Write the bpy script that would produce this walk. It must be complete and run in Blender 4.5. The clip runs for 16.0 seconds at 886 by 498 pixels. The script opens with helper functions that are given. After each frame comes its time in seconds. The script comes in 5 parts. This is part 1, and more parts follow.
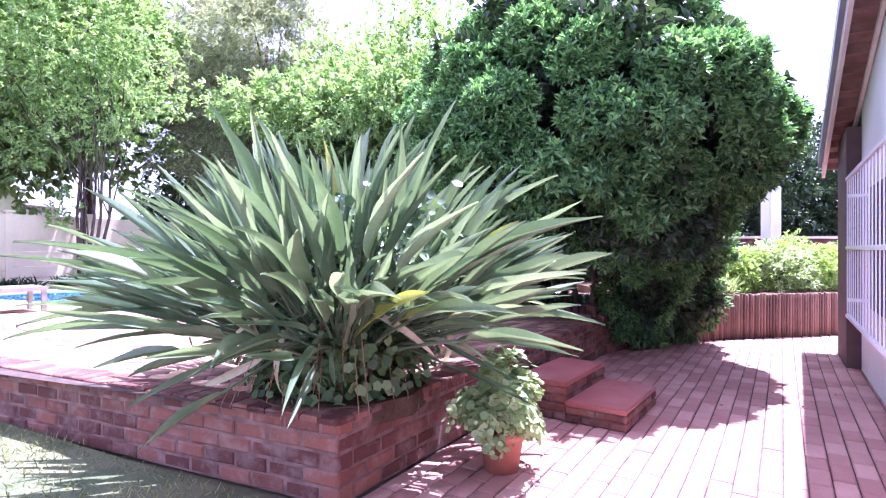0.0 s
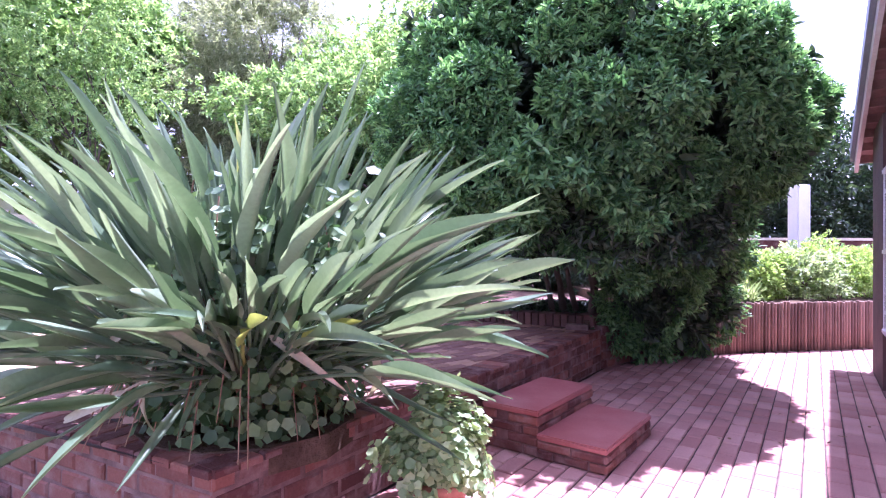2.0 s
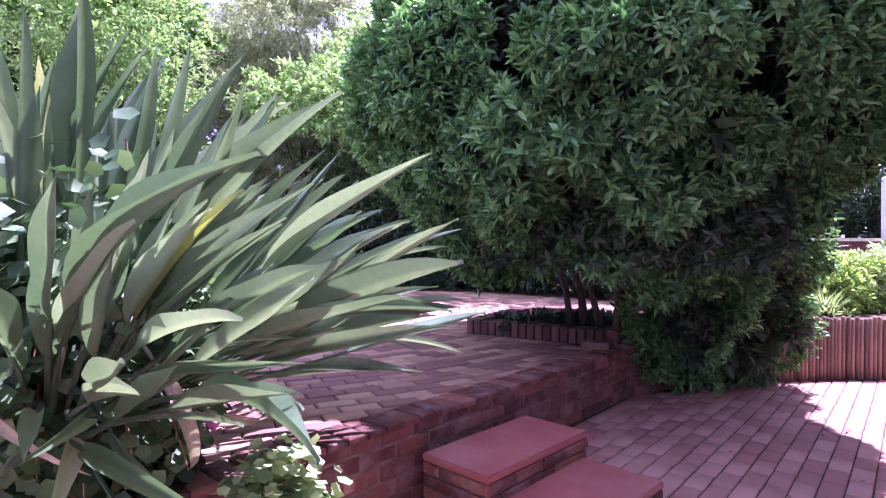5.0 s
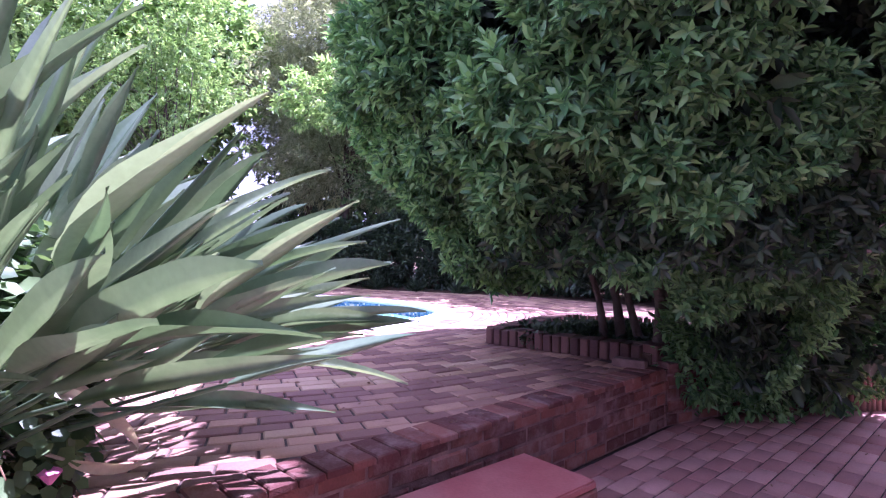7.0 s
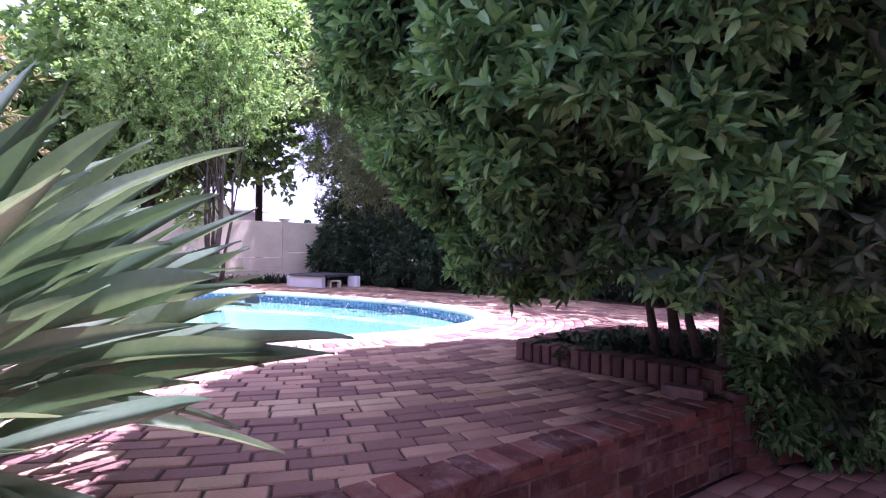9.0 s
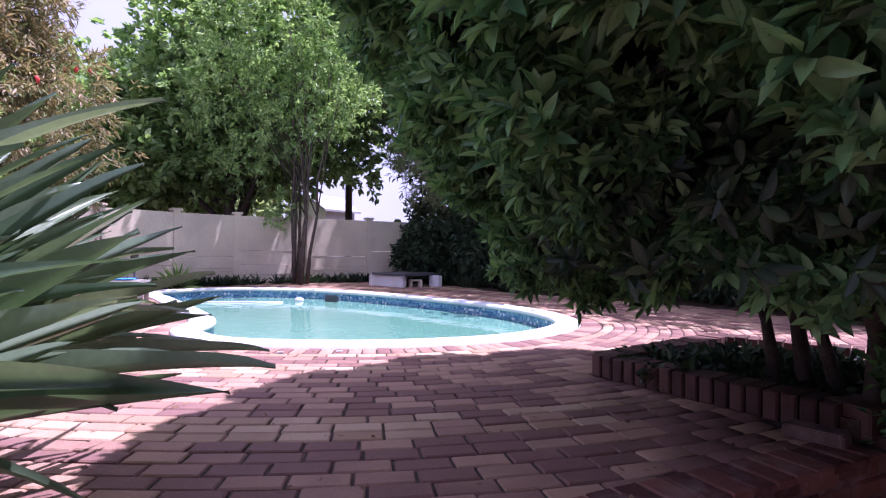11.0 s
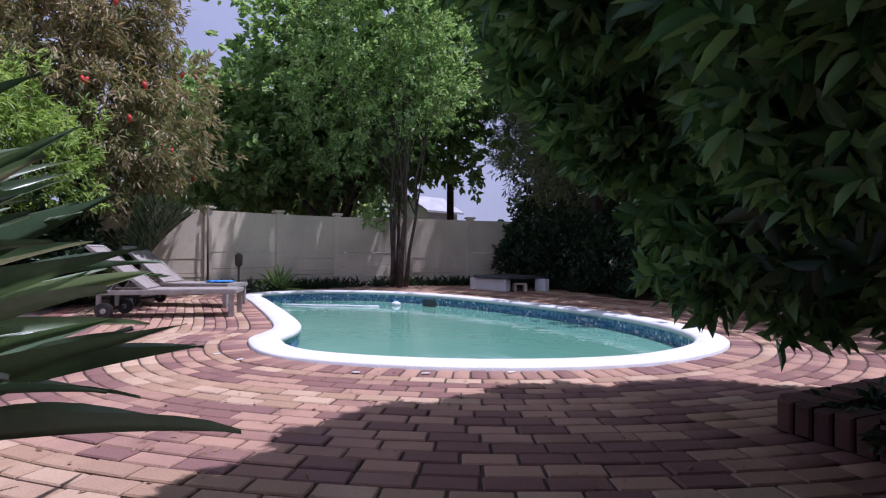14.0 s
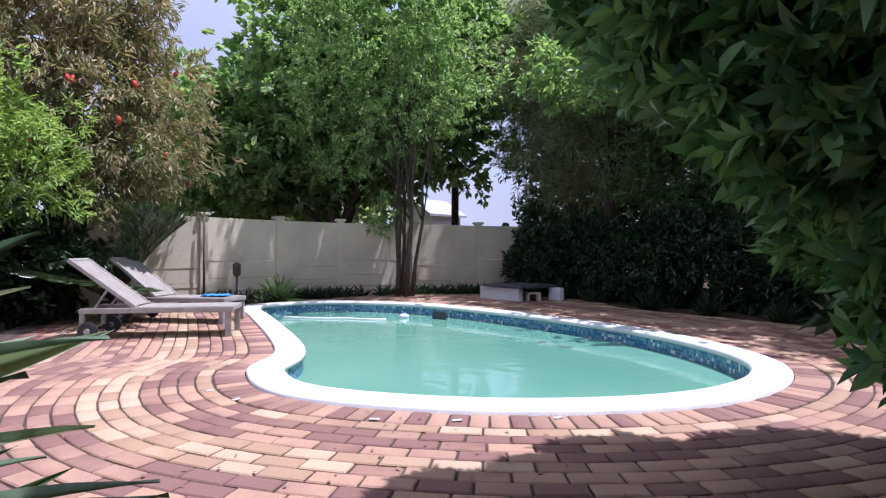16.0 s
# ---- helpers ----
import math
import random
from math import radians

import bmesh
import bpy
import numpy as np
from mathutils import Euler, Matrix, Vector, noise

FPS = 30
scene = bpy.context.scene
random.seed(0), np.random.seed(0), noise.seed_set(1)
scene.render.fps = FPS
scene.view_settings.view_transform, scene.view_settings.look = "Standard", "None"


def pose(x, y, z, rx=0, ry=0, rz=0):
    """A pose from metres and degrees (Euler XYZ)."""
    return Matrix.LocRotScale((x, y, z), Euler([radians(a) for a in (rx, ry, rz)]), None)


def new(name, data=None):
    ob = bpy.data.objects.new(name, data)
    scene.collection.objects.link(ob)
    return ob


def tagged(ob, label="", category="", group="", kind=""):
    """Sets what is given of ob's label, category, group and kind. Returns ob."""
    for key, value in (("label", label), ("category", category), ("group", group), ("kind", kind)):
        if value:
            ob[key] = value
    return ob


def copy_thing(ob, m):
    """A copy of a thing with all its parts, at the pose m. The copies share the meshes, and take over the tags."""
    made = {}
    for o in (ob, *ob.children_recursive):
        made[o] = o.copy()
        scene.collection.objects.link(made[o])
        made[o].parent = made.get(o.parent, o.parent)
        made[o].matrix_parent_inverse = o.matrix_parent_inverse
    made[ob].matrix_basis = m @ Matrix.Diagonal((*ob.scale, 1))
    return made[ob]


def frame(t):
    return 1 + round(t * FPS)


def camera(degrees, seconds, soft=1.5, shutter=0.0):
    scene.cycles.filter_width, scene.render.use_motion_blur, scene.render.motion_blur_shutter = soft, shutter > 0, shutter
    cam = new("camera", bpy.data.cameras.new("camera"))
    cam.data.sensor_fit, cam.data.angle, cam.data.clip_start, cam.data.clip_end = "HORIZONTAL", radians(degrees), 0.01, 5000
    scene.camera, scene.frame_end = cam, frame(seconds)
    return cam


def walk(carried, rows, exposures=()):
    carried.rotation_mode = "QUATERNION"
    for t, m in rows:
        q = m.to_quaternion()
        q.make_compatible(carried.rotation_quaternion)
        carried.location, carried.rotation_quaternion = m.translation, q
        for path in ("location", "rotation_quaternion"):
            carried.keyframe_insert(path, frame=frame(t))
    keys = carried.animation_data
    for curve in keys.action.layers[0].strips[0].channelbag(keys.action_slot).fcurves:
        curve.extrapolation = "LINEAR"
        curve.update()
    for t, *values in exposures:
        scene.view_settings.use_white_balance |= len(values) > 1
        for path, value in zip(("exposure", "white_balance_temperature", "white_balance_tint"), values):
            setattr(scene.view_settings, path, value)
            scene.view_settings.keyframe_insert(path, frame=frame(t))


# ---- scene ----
cam = camera(78.7, 16.0, 1.2)
METRES, EYE, TILT, LEAN, TURN = 5.4, 1.24, 0.0, 0.0, 0.0
ROWS = [
    (0.0, 0.0, 0.0, 0.0, -0.0, 0.0, 0.0),
    (0.5, 0.0205, 0.0265, 0.0004, 0.4, 0.03, -0.04),
    (1.0, 0.039, 0.0545, 0.0019, 0.94, 0.0, -0.06),
    (1.5, 0.0575, 0.0813, 0.0017, 1.6, 0.11, -0.12),
    (2.0, 0.0825, 0.1107, 0.0029, 2.4, 0.1, -0.17),
    (2.5, 0.1016, 0.1433, -0.0002, 3.19, 0.12, -0.2),
    (3.0, 0.1205, 0.1793, 0.0013, 4.04, 0.15, -0.25),
    (3.5, 0.1403, 0.2082, 0.0004, 4.88, 0.18, -0.29),
    (4.0, 0.1621, 0.237, 0.0016, 6.34, 0.2, -0.32),
    (6.5, 0.2328, 0.3767, -0.0019, 13.34, 0.33, -0.57),
    (7.0, 0.2471, 0.4081, -0.001, 15.2, 0.33, -0.6),
    (7.5, 0.2592, 0.4369, 0.0008, 16.83, 0.3, -0.57),
    (8.0, 0.2712, 0.4697, 0.002, 18.68, 0.26, -0.51),
    (10.5, 0.2884, 0.6248, -0.0014, 30.01, 0.19, -0.52),
    (11.0, 0.2831, 0.65, -0.0031, 32.85, 0.15, -0.48),
    (11.5, 0.2745, 0.6725, -0.0023, 35.71, 0.18, -0.47),
    (12.0, 0.2663, 0.691, -0.0026, 38.12, 0.18, -0.48),
    (12.5, 0.2566, 0.7141, -0.003, 40.31, 0.19, -0.38),
    (13.0, 0.2438, 0.7362, -0.0037, 42.15, 0.18, -0.32),
    (13.5, 0.2217, 0.758, -0.0065, 43.34, 0.2, -0.3),
    (14.0, 0.193, 0.7788, -0.0054, 43.9, 0.26, -0.24),
    (14.5, 0.1668, 0.7919, 0.003, 43.96, 0.28, -0.24),
    (15.0, 0.1418, 0.8018, 0.0059, 43.95, 0.33, -0.18),
    (15.5, 0.1143, 0.8144, 0.01, 43.89, 0.35, -0.1),
    (16.0, 0.0972, 0.8271, 0.0171, 43.79, 0.42, -0.04),
]
EXPOSURES = [(0.0, 2.42, 5160, 50), (2.0, 2.22, 5110, 55), (4.0, 2.0, 5210, 63), (7.0, 2.15, 5120, 62), (8.2, 2.03, 5240, 60), (11.0, 0.95, 5340, 52), (12.5, 0.4, 5390, 45), (13.5, 0.0, 5300, 37), (14.5, -0.1, 5350, 33), (15.0, -0.1, 5350, 31), (15.5, 0.15, 5400, 27), (16.0, 0.45, 5400, 27)]
walk(cam, [(t, pose(0, 0, EYE, TILT, LEAN, TURN) @ pose(METRES * x, METRES * y, METRES * z, 90 + pitch, roll, yaw)) for t, x, y, z, yaw, pitch, roll in ROWS], EXPOSURES)

# ---- daylight ----
SUN_ELEV, SUN_AZ = 71.0, 46.0          # degrees above the horizon; degrees from +y towards +x
sky_world = bpy.data.worlds.new("sky")
scene.world = sky_world
sky_world.use_nodes = True
wn = sky_world.node_tree.nodes
wl = sky_world.node_tree.links
sky_tex = wn.new("ShaderNodeTexSky")
sky_tex.sky_type = "NISHITA"
sky_tex.sun_disc = False
sky_tex.sun_elevation = radians(SUN_ELEV)
sky_tex.sun_rotation = radians(SUN_AZ)
sky_tex.dust_density = 4.0
sky_tex.air_density = 1.2
# thin bright cloud over the blue
cl_tex = wn.new("ShaderNodeTexNoise")
cl_tex.inputs["Scale"].default_value = 2.2
cl_tex.inputs["Detail"].default_value = 6.0
cl_ramp = wn.new("ShaderNodeValToRGB")
cl_ramp.color_ramp.elements[0].position = 0.3
cl_ramp.color_ramp.elements[0].color = (0.45, 0.45, 0.45, 1)
cl_ramp.color_ramp.elements[1].position = 0.62
cl_ramp.color_ramp.elements[1].color = (0.9, 0.9, 0.9, 1)
cl_mix = wn.new("ShaderNodeMixRGB")
cl_mix.inputs[2].default_value = (8.0, 8.3, 9.2, 1)
wl.new(cl_tex.outputs["Fac"], cl_ramp.inputs[0])
wl.new(cl_ramp.outputs[0], cl_mix.inputs[0])
wl.new(sky_tex.outputs[0], cl_mix.inputs[1])
wl.new(cl_mix.outputs[0], wn["Background"].inputs[0])
wn["Background"].inputs[1].default_value = 0.073
sun_data = bpy.data.lights.new("sun", "SUN")
sun_data.energy = 5.0
sun_data.angle = radians(0.6)
sun_data.color = (1.0, 0.95, 0.87)
sun = new("sun", sun_data)
_e, _a = radians(SUN_ELEV), radians(SUN_AZ)
sun_dir = Vector((math.cos(_e) * math.sin(_a), math.cos(_e) * math.cos(_a), math.sin(_e)))
sun.matrix_world = Matrix.Translation((0, 0, 30)) @ sun_dir.to_track_quat("Z", "Y").to_matrix().to_4x4()


# ---- materials ----
def material(name, col, col2=None, rough=0.7, scale=8.0, grain=60.0, bump=0.3, dist=0.004, rand=0.0, island=0.0, trans=0.0, metal=0.0, stain=None, stain_amt=0.0, spec=0.5, stain_scale=1.3):
    """Two-scale noise colour with fine relief; rand: variation from object to object; island: from piece to piece; trans: light let through."""
    m = bpy.data.materials.new(name)
    m.use_nodes = True
    n, l = m.node_tree.nodes, m.node_tree.links
    b = n["Principled BSDF"]
    b.inputs["Roughness"].default_value = rough
    b.inputs["Metallic"].default_value = metal
    b.inputs["Specular IOR Level"].default_value = spec
    co = n.new("ShaderNodeTexCoord")
    geo = n.new("ShaderNodeNewGeometry")
    big = n.new("ShaderNodeTexNoise")
    big.inputs["Scale"].default_value = scale
    big.inputs["Detail"].default_value = 5
    l.new(geo.outputs["Position"], big.inputs["Vector"])
    fine = n.new("ShaderNodeTexNoise")
    fine.inputs["Scale"].default_value = grain
    fine.inputs["Detail"].default_value = 3
    l.new(geo.outputs["Position"], fine.inputs["Vector"])
    r = n.new("ShaderNodeValToRGB")
    r.color_ramp.elements[0].position, r.color_ramp.elements[1].position = 0.35, 0.68
    col2 = col2 or tuple(c * 0.75 for c in col)
    r.color_ramp.elements[0].color, r.color_ramp.elements[1].color = (*col, 1), (*col2, 1)
    out = r.outputs[0]
    if island:
        mixv = n.new("ShaderNodeMath")
        mixv.operation = "MULTIPLY_ADD"
        l.new(geo.outputs["Random Per Island"], mixv.inputs[0])
        mixv.inputs[1].default_value = island
        half = n.new("ShaderNodeMath")
        half.operation = "MULTIPLY_ADD"
        l.new(big.outputs["Fac"], half.inputs[0])
        half.inputs[1].default_value = 1 - island * 0.6
        half.inputs[2].default_value = -island * 0.2
        l.new(half.outputs[0], mixv.inputs[2])
        l.new(mixv.outputs[0], r.inputs[0])
    elif rand:
        info = n.new("ShaderNodeObjectInfo")
        mixv = n.new("ShaderNodeMath")
        mixv.operation = "MULTIPLY_ADD"
        l.new(info.outputs["Random"], mixv.inputs[0])
        mixv.inputs[1].default_value = rand
        half = n.new("ShaderNodeMath")
        half.operation = "MULTIPLY_ADD"
        l.new(big.outputs["Fac"], half.inputs[0])
        half.inputs[1].default_value = 1 - rand * 0.6
        half.inputs[2].default_value = -rand * 0.2
        l.new(half.outputs[0], mixv.inputs[2])
        l.new(mixv.outputs[0], r.inputs[0])
    else:
        l.new(big.outputs["Fac"], r.inputs[0])
    g = n.new("ShaderNodeMixRGB")
    g.blend_type = "MULTIPLY"
    g.inputs[0].default_value = 0.35
    l.new(out, g.inputs[1])
    gr = n.new("ShaderNodeValToRGB")
    gr.color_ramp.elements[0].position, gr.color_ramp.elements[1].position = 0.3, 0.7
    gr.color_ramp.elements[0].color = (0.55, 0.55, 0.55, 1)
    l.new(fine.outputs["Fac"], gr.inputs[0])
    l.new(gr.outputs[0], g.inputs[2])
    last = g.outputs[0]
    if stain:
        sn = n.new("ShaderNodeTexNoise")
        sn.inputs["Scale"].default_value = stain_scale
        sn.inputs["Detail"].default_value = 8
        sn.inputs["Roughness"].default_value = 0.65
        l.new(geo.outputs["Position"], sn.inputs["Vector"])
        sr = n.new("ShaderNodeValToRGB")
        sr.color_ramp.elements[0].position, sr.color_ramp.elements[1].position = 0.48, 0.68
        sr.color_ramp.elements[0].color = (0, 0, 0, 1)
        sr.color_ramp.elements[1].color = (stain_amt, stain_amt, stain_amt, 1)
        l.new(sn.outputs["Fac"], sr.inputs[0])
        sm = n.new("ShaderNodeMixRGB")
        l.new(sr.outputs[0], sm.inputs[0])
        l.new(last, sm.inputs[1])
        sm.inputs[2].default_value = (*stain, 1)
        last = sm.outputs[0]
    l.new(last, b.inputs["Base Color"])
    if bump:
        bp = n.new("ShaderNodeBump")
        bp.inputs["Strength"].default_value = bump
        bp.inputs["Distance"].default_value = dist
        l.new(fine.outputs["Fac"], bp.inputs["Height"])
        l.new(bp.outputs[0], b.inputs["Normal"])
    if trans:
        tr = n.new("ShaderNodeBsdfTranslucent")
        tc = n.new("ShaderNodeMixRGB")
        tc.blend_type = "MULTIPLY"
        tc.inputs[0].default_value = 1.0
        tc.inputs[2].default_value = (1.55, 1.6, 0.95, 1)
        l.new(last, tc.inputs[1])
        l.new(tc.outputs[0], tr.inputs["Color"])
        mx = n.new("ShaderNodeMixShader")
        mx.inputs[0].default_value = trans
        l.new(b.outputs[0], mx.inputs[1])
        l.new(tr.outputs[0], mx.inputs[2])
        l.new(mx.outputs[0], n["Material Output"].inputs[0])
    return m


M_WALLBRICK = material("wall_brick", (0.105, 0.039, 0.033), (0.235, 0.095, 0.068), 0.85, 5, 90, 0.7, 0.004, rand=0.7, stain=(0.30, 0.22, 0.19), stain_amt=0.5, stain_scale=7.0, spec=0.3)
# darker than the wall brick: the tree's shade is put into this colour
M_RIM_SHADED = material("shaded_rim_brick", (0.085, 0.042, 0.036), (0.155, 0.078, 0.062), 0.85, 6, 90, 0.6, rand=0.6, spec=0.3)
M_MORTAR = material("mortar", (0.12, 0.065, 0.055), (0.27, 0.165, 0.14), 0.95, 9, 120, 0.6)
M_STEP = material("red_screed", (0.31, 0.085, 0.075), (0.38, 0.14, 0.12), 0.6, 4, 80, 0.3, stain=(0.4, 0.25, 0.22), stain_amt=0.3)
M_PAVE = material("red_paver", (0.235, 0.125, 0.10), (0.45, 0.275, 0.185), 0.75, 4, 110, 0.7, rand=0.85, stain=(0.22, 0.13, 0.125), stain_amt=0.4, spec=0.3)
M_PAVE_J = material("red_paver_far", (0.235, 0.125, 0.10), (0.45, 0.275, 0.185), 0.75, 4, 110, 0.7, island=0.85, stain=(0.22, 0.13, 0.125), stain_amt=0.4, spec=0.3)
M_YEL = material("yellow_paver", (0.39, 0.25, 0.155), (0.54, 0.38, 0.25), 0.75, 4, 110, 0.7, rand=0.8, stain=(0.3, 0.2, 0.15), stain_amt=0.35, spec=0.3)
M_YEL_J = material("yellow_paver_far", (0.39, 0.25, 0.155), (0.54, 0.38, 0.25), 0.75, 4, 110, 0.7, island=0.8, stain=(0.3, 0.2, 0.15), stain_amt=0.35, spec=0.3)
M_JOINT = material("paving_joint", (0.045, 0.03, 0.025), (0.10, 0.07, 0.055), 0.95, 12, 150, 0.6)
M_LPAVE = material("lower_paver", (0.36, 0.175, 0.15), (0.50, 0.29, 0.245), 0.75, 3, 110, 0.4, rand=0.6, stain=(0.24, 0.15, 0.13), stain_amt=0.35, spec=0.3)
M_LPAVE_J = material("lower_paver_far", (0.36, 0.175, 0.15), (0.50, 0.29, 0.245), 0.75, 3, 110, 0.4, island=0.6, stain=(0.24, 0.15, 0.13), stain_amt=0.35, spec=0.3)
M_COPING = material("white_coping", (0.72, 0.72, 0.70), (0.82, 0.82, 0.80), 0.6, 5, 90, 0.3, stain=(0.55, 0.54, 0.5), stain_amt=0.25)
M_FENCE = material("cream_wall_paint", (0.63, 0.545, 0.40), (0.73, 0.645, 0.49), 0.85, 1.2, 40, 0.3, stain=(0.42, 0.38, 0.31), stain_amt=0.45)
M_PLASTER = material("white_plaster", (0.72, 0.71, 0.70), (0.8, 0.79, 0.78), 0.85, 2, 60, 0.3)
M_WHITE = material("white_metal_paint", (0.78, 0.78, 0.8), (0.82, 0.82, 0.84), 0.4, 5, 60, 0.05)
M_DARKBRICK = material("dark_brick", (0.055, 0.03, 0.03), (0.10, 0.055, 0.05), 0.8, 6, 90, 0.6, rand=0.5)
M_ROOFEDGE = material("grey_blue_roof_edge", (0.16, 0.19, 0.25), (0.21, 0.24, 0.30), 0.5, 3, 40, 0.1)
M_FASCIA = material("faded_pink_fascia", (0.55, 0.46, 0.44), (0.66, 0.58, 0.55), 0.6, 4, 50, 0.2)
M_RAFTER = material("old_timber", (0.20, 0.11, 0.09), (0.30, 0.18, 0.15), 0.8, 6, 60, 0.4)
M_SOIL = material("soil", (0.07, 0.045, 0.03), (0.12, 0.08, 0.055), 0.95, 6, 40, 1.0, 0.02, stain=(0.16, 0.11, 0.07), stain_amt=0.5, spec=0.08)
M_GRASSG = material("lawn_ground", (0.07, 0.095, 0.04), (0.14, 0.15, 0.07), 0.9, 2, 50, 0.8, 0.02, stain=(0.22, 0.18, 0.11), stain_amt=0.5)
M_EARTH = material("earth", (0.12, 0.11, 0.06), (0.18, 0.15, 0.09), 0.95, 0.6, 20, 0.6, 0.02)
M_BARK = material("bark", (0.07, 0.05, 0.04), (0.13, 0.10, 0.08), 0.9, 8, 50, 1.0, 0.01)
M_BAMBOO = material("pole_edging", (0.13, 0.07, 0.05), (0.27, 0.16, 0.115), 0.75, 6, 80, 0.4, rand=0.7)
M_TERRA = material("terracotta", (0.36, 0.13, 0.08), (0.44, 0.19, 0.12), 0.8, 6, 90, 0.3)
M_LOUNGE = material("weathered_frame", (0.30, 0.275, 0.245), (0.40, 0.375, 0.34), 0.6, 8, 60, 0.2)
M_SLING = material("sling_fabric", (0.29, 0.255, 0.22), (0.36, 0.325, 0.285), 0.85, 9, 220, 0.4)
M_RUBBER = material("black_rubber", (0.02, 0.02, 0.02), (0.035, 0.035, 0.035), 0.7, 9, 60, 0.2)
M_TOWEL = material("blue_cloth", (0.03, 0.22, 0.62), (0.08, 0.35, 0.75), 0.9, 12, 150, 0.5)
M_SLATE = material("dark_slab", (0.06, 0.06, 0.07), (0.1, 0.1, 0.11), 0.6, 5, 60, 0.3)
M_POOLIN = material("pool_plaster", (0.30, 0.52, 0.42), (0.36, 0.58, 0.46), 0.7, 1.5, 30, 0.1)
M_TILE = material("blue_tile", (0.06, 0.19, 0.38), (0.24, 0.42, 0.58), 0.25, 28, 60, 0.1, island=0.8)
M_FAR_WALL = material("distant_white_wall", (0.72, 0.72, 0.71), (0.8, 0.8, 0.78), 0.8, 2, 20, 0.1)
M_FAR_ROOF = material("distant_grey_roof", (0.38, 0.38, 0.39), (0.48, 0.48, 0.49), 0.8, 2, 20, 0.2)

M_LEAF_BIG = material("glossy_leaf", (0.067, 0.174, 0.062), (0.224, 0.414, 0.157), 0.38, 1.5, 40, 0.1, island=0.75, trans=0.3, spec=0.45)
M_LEAF_STREL = material("grey_green_blade", (0.09, 0.15, 0.082), (0.265, 0.34, 0.225), 0.3, 3, 60, 0.15, 0.002, rand=0.7, trans=0.24, spec=0.6)
M_LEAF_YEL = material("yellowing_blade", (0.22, 0.28, 0.06), (0.36, 0.36, 0.10), 0.45, 3, 60, 0.15, 0.002, trans=0.3)
M_DRY = material("dry_stalk", (0.20, 0.11, 0.06), (0.30, 0.19, 0.11), 0.85, 6, 60, 0.3)
M_DEAD = material("dried_blade", (0.42, 0.38, 0.26), (0.58, 0.54, 0.42), 0.7, 6, 60, 0.2, trans=0.15)
M_LEAF_IVY = material("ivy_leaf", (0.045, 0.10, 0.035), (0.17, 0.26, 0.11), 0.5, 3, 60, 0.1, island=0.8, trans=0.25)
M_LEAF_POT = material("pelargonium_leaf", (0.19, 0.29, 0.12), (0.43, 0.52, 0.26), 0.55, 4, 60, 0.1, island=0.8, trans=0.3)
M_LEAF_LIGHT = material("light_leaf", (0.216, 0.292, 0.140), (0.464, 0.540, 0.302), 0.5, 0.8, 30, 0.1, island=0.7, trans=0.42)
M_LEAF_MID = material("mid_green_leaf", (0.165, 0.28, 0.105), (0.37, 0.51, 0.215), 0.5, 0.8, 30, 0.1, island=0.7, trans=0.4)
# darker leaf; within the round tree it paints the crown's own shade
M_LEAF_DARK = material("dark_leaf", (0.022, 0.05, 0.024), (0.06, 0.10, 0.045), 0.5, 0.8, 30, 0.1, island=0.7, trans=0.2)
M_LEAF_BACK = material("shade_tree_leaf", (0.081, 0.163, 0.065), (0.227, 0.341, 0.155), 0.5, 0.8, 30, 0.1, island=0.7, trans=0.3)
M_LEAF_GREY = material("grey_needle", (0.20, 0.235, 0.15), (0.38, 0.41, 0.29), 0.7, 0.8, 30, 0.1, island=0.7, trans=0.42)
M_LEAF_OLIVE = material("olive_brown_leaf", (0.208, 0.223, 0.097), (0.446, 0.342, 0.208), 0.6, 0.9, 30, 0.1, island=0.8, trans=0.25)
M_LEAF_LIME = material("lime_leaf", (0.204, 0.312, 0.072), (0.384, 0.504, 0.168), 0.55, 0.8, 30, 0.1, island=0.7, trans=0.42)
M_LEAF_CYCAD = material("cycad_leaf", (0.035, 0.065, 0.025), (0.085, 0.13, 0.055), 0.32, 3, 30, 0.1, island=0.6, trans=0.1)
M_RED = material("red_flower", (0.55, 0.03, 0.02), (0.7, 0.08, 0.05), 0.7, 9, 60, 0.1)
M_PINK = material("pink_flower", (0.65, 0.18, 0.38), (0.8, 0.32, 0.5), 0.7, 9, 60, 0.1)
M_GRASS = material("grass_blade", (0.12, 0.16, 0.06), (0.30, 0.31, 0.16), 0.7, 2, 40, 0.0, island=0.8, trans=0.3)


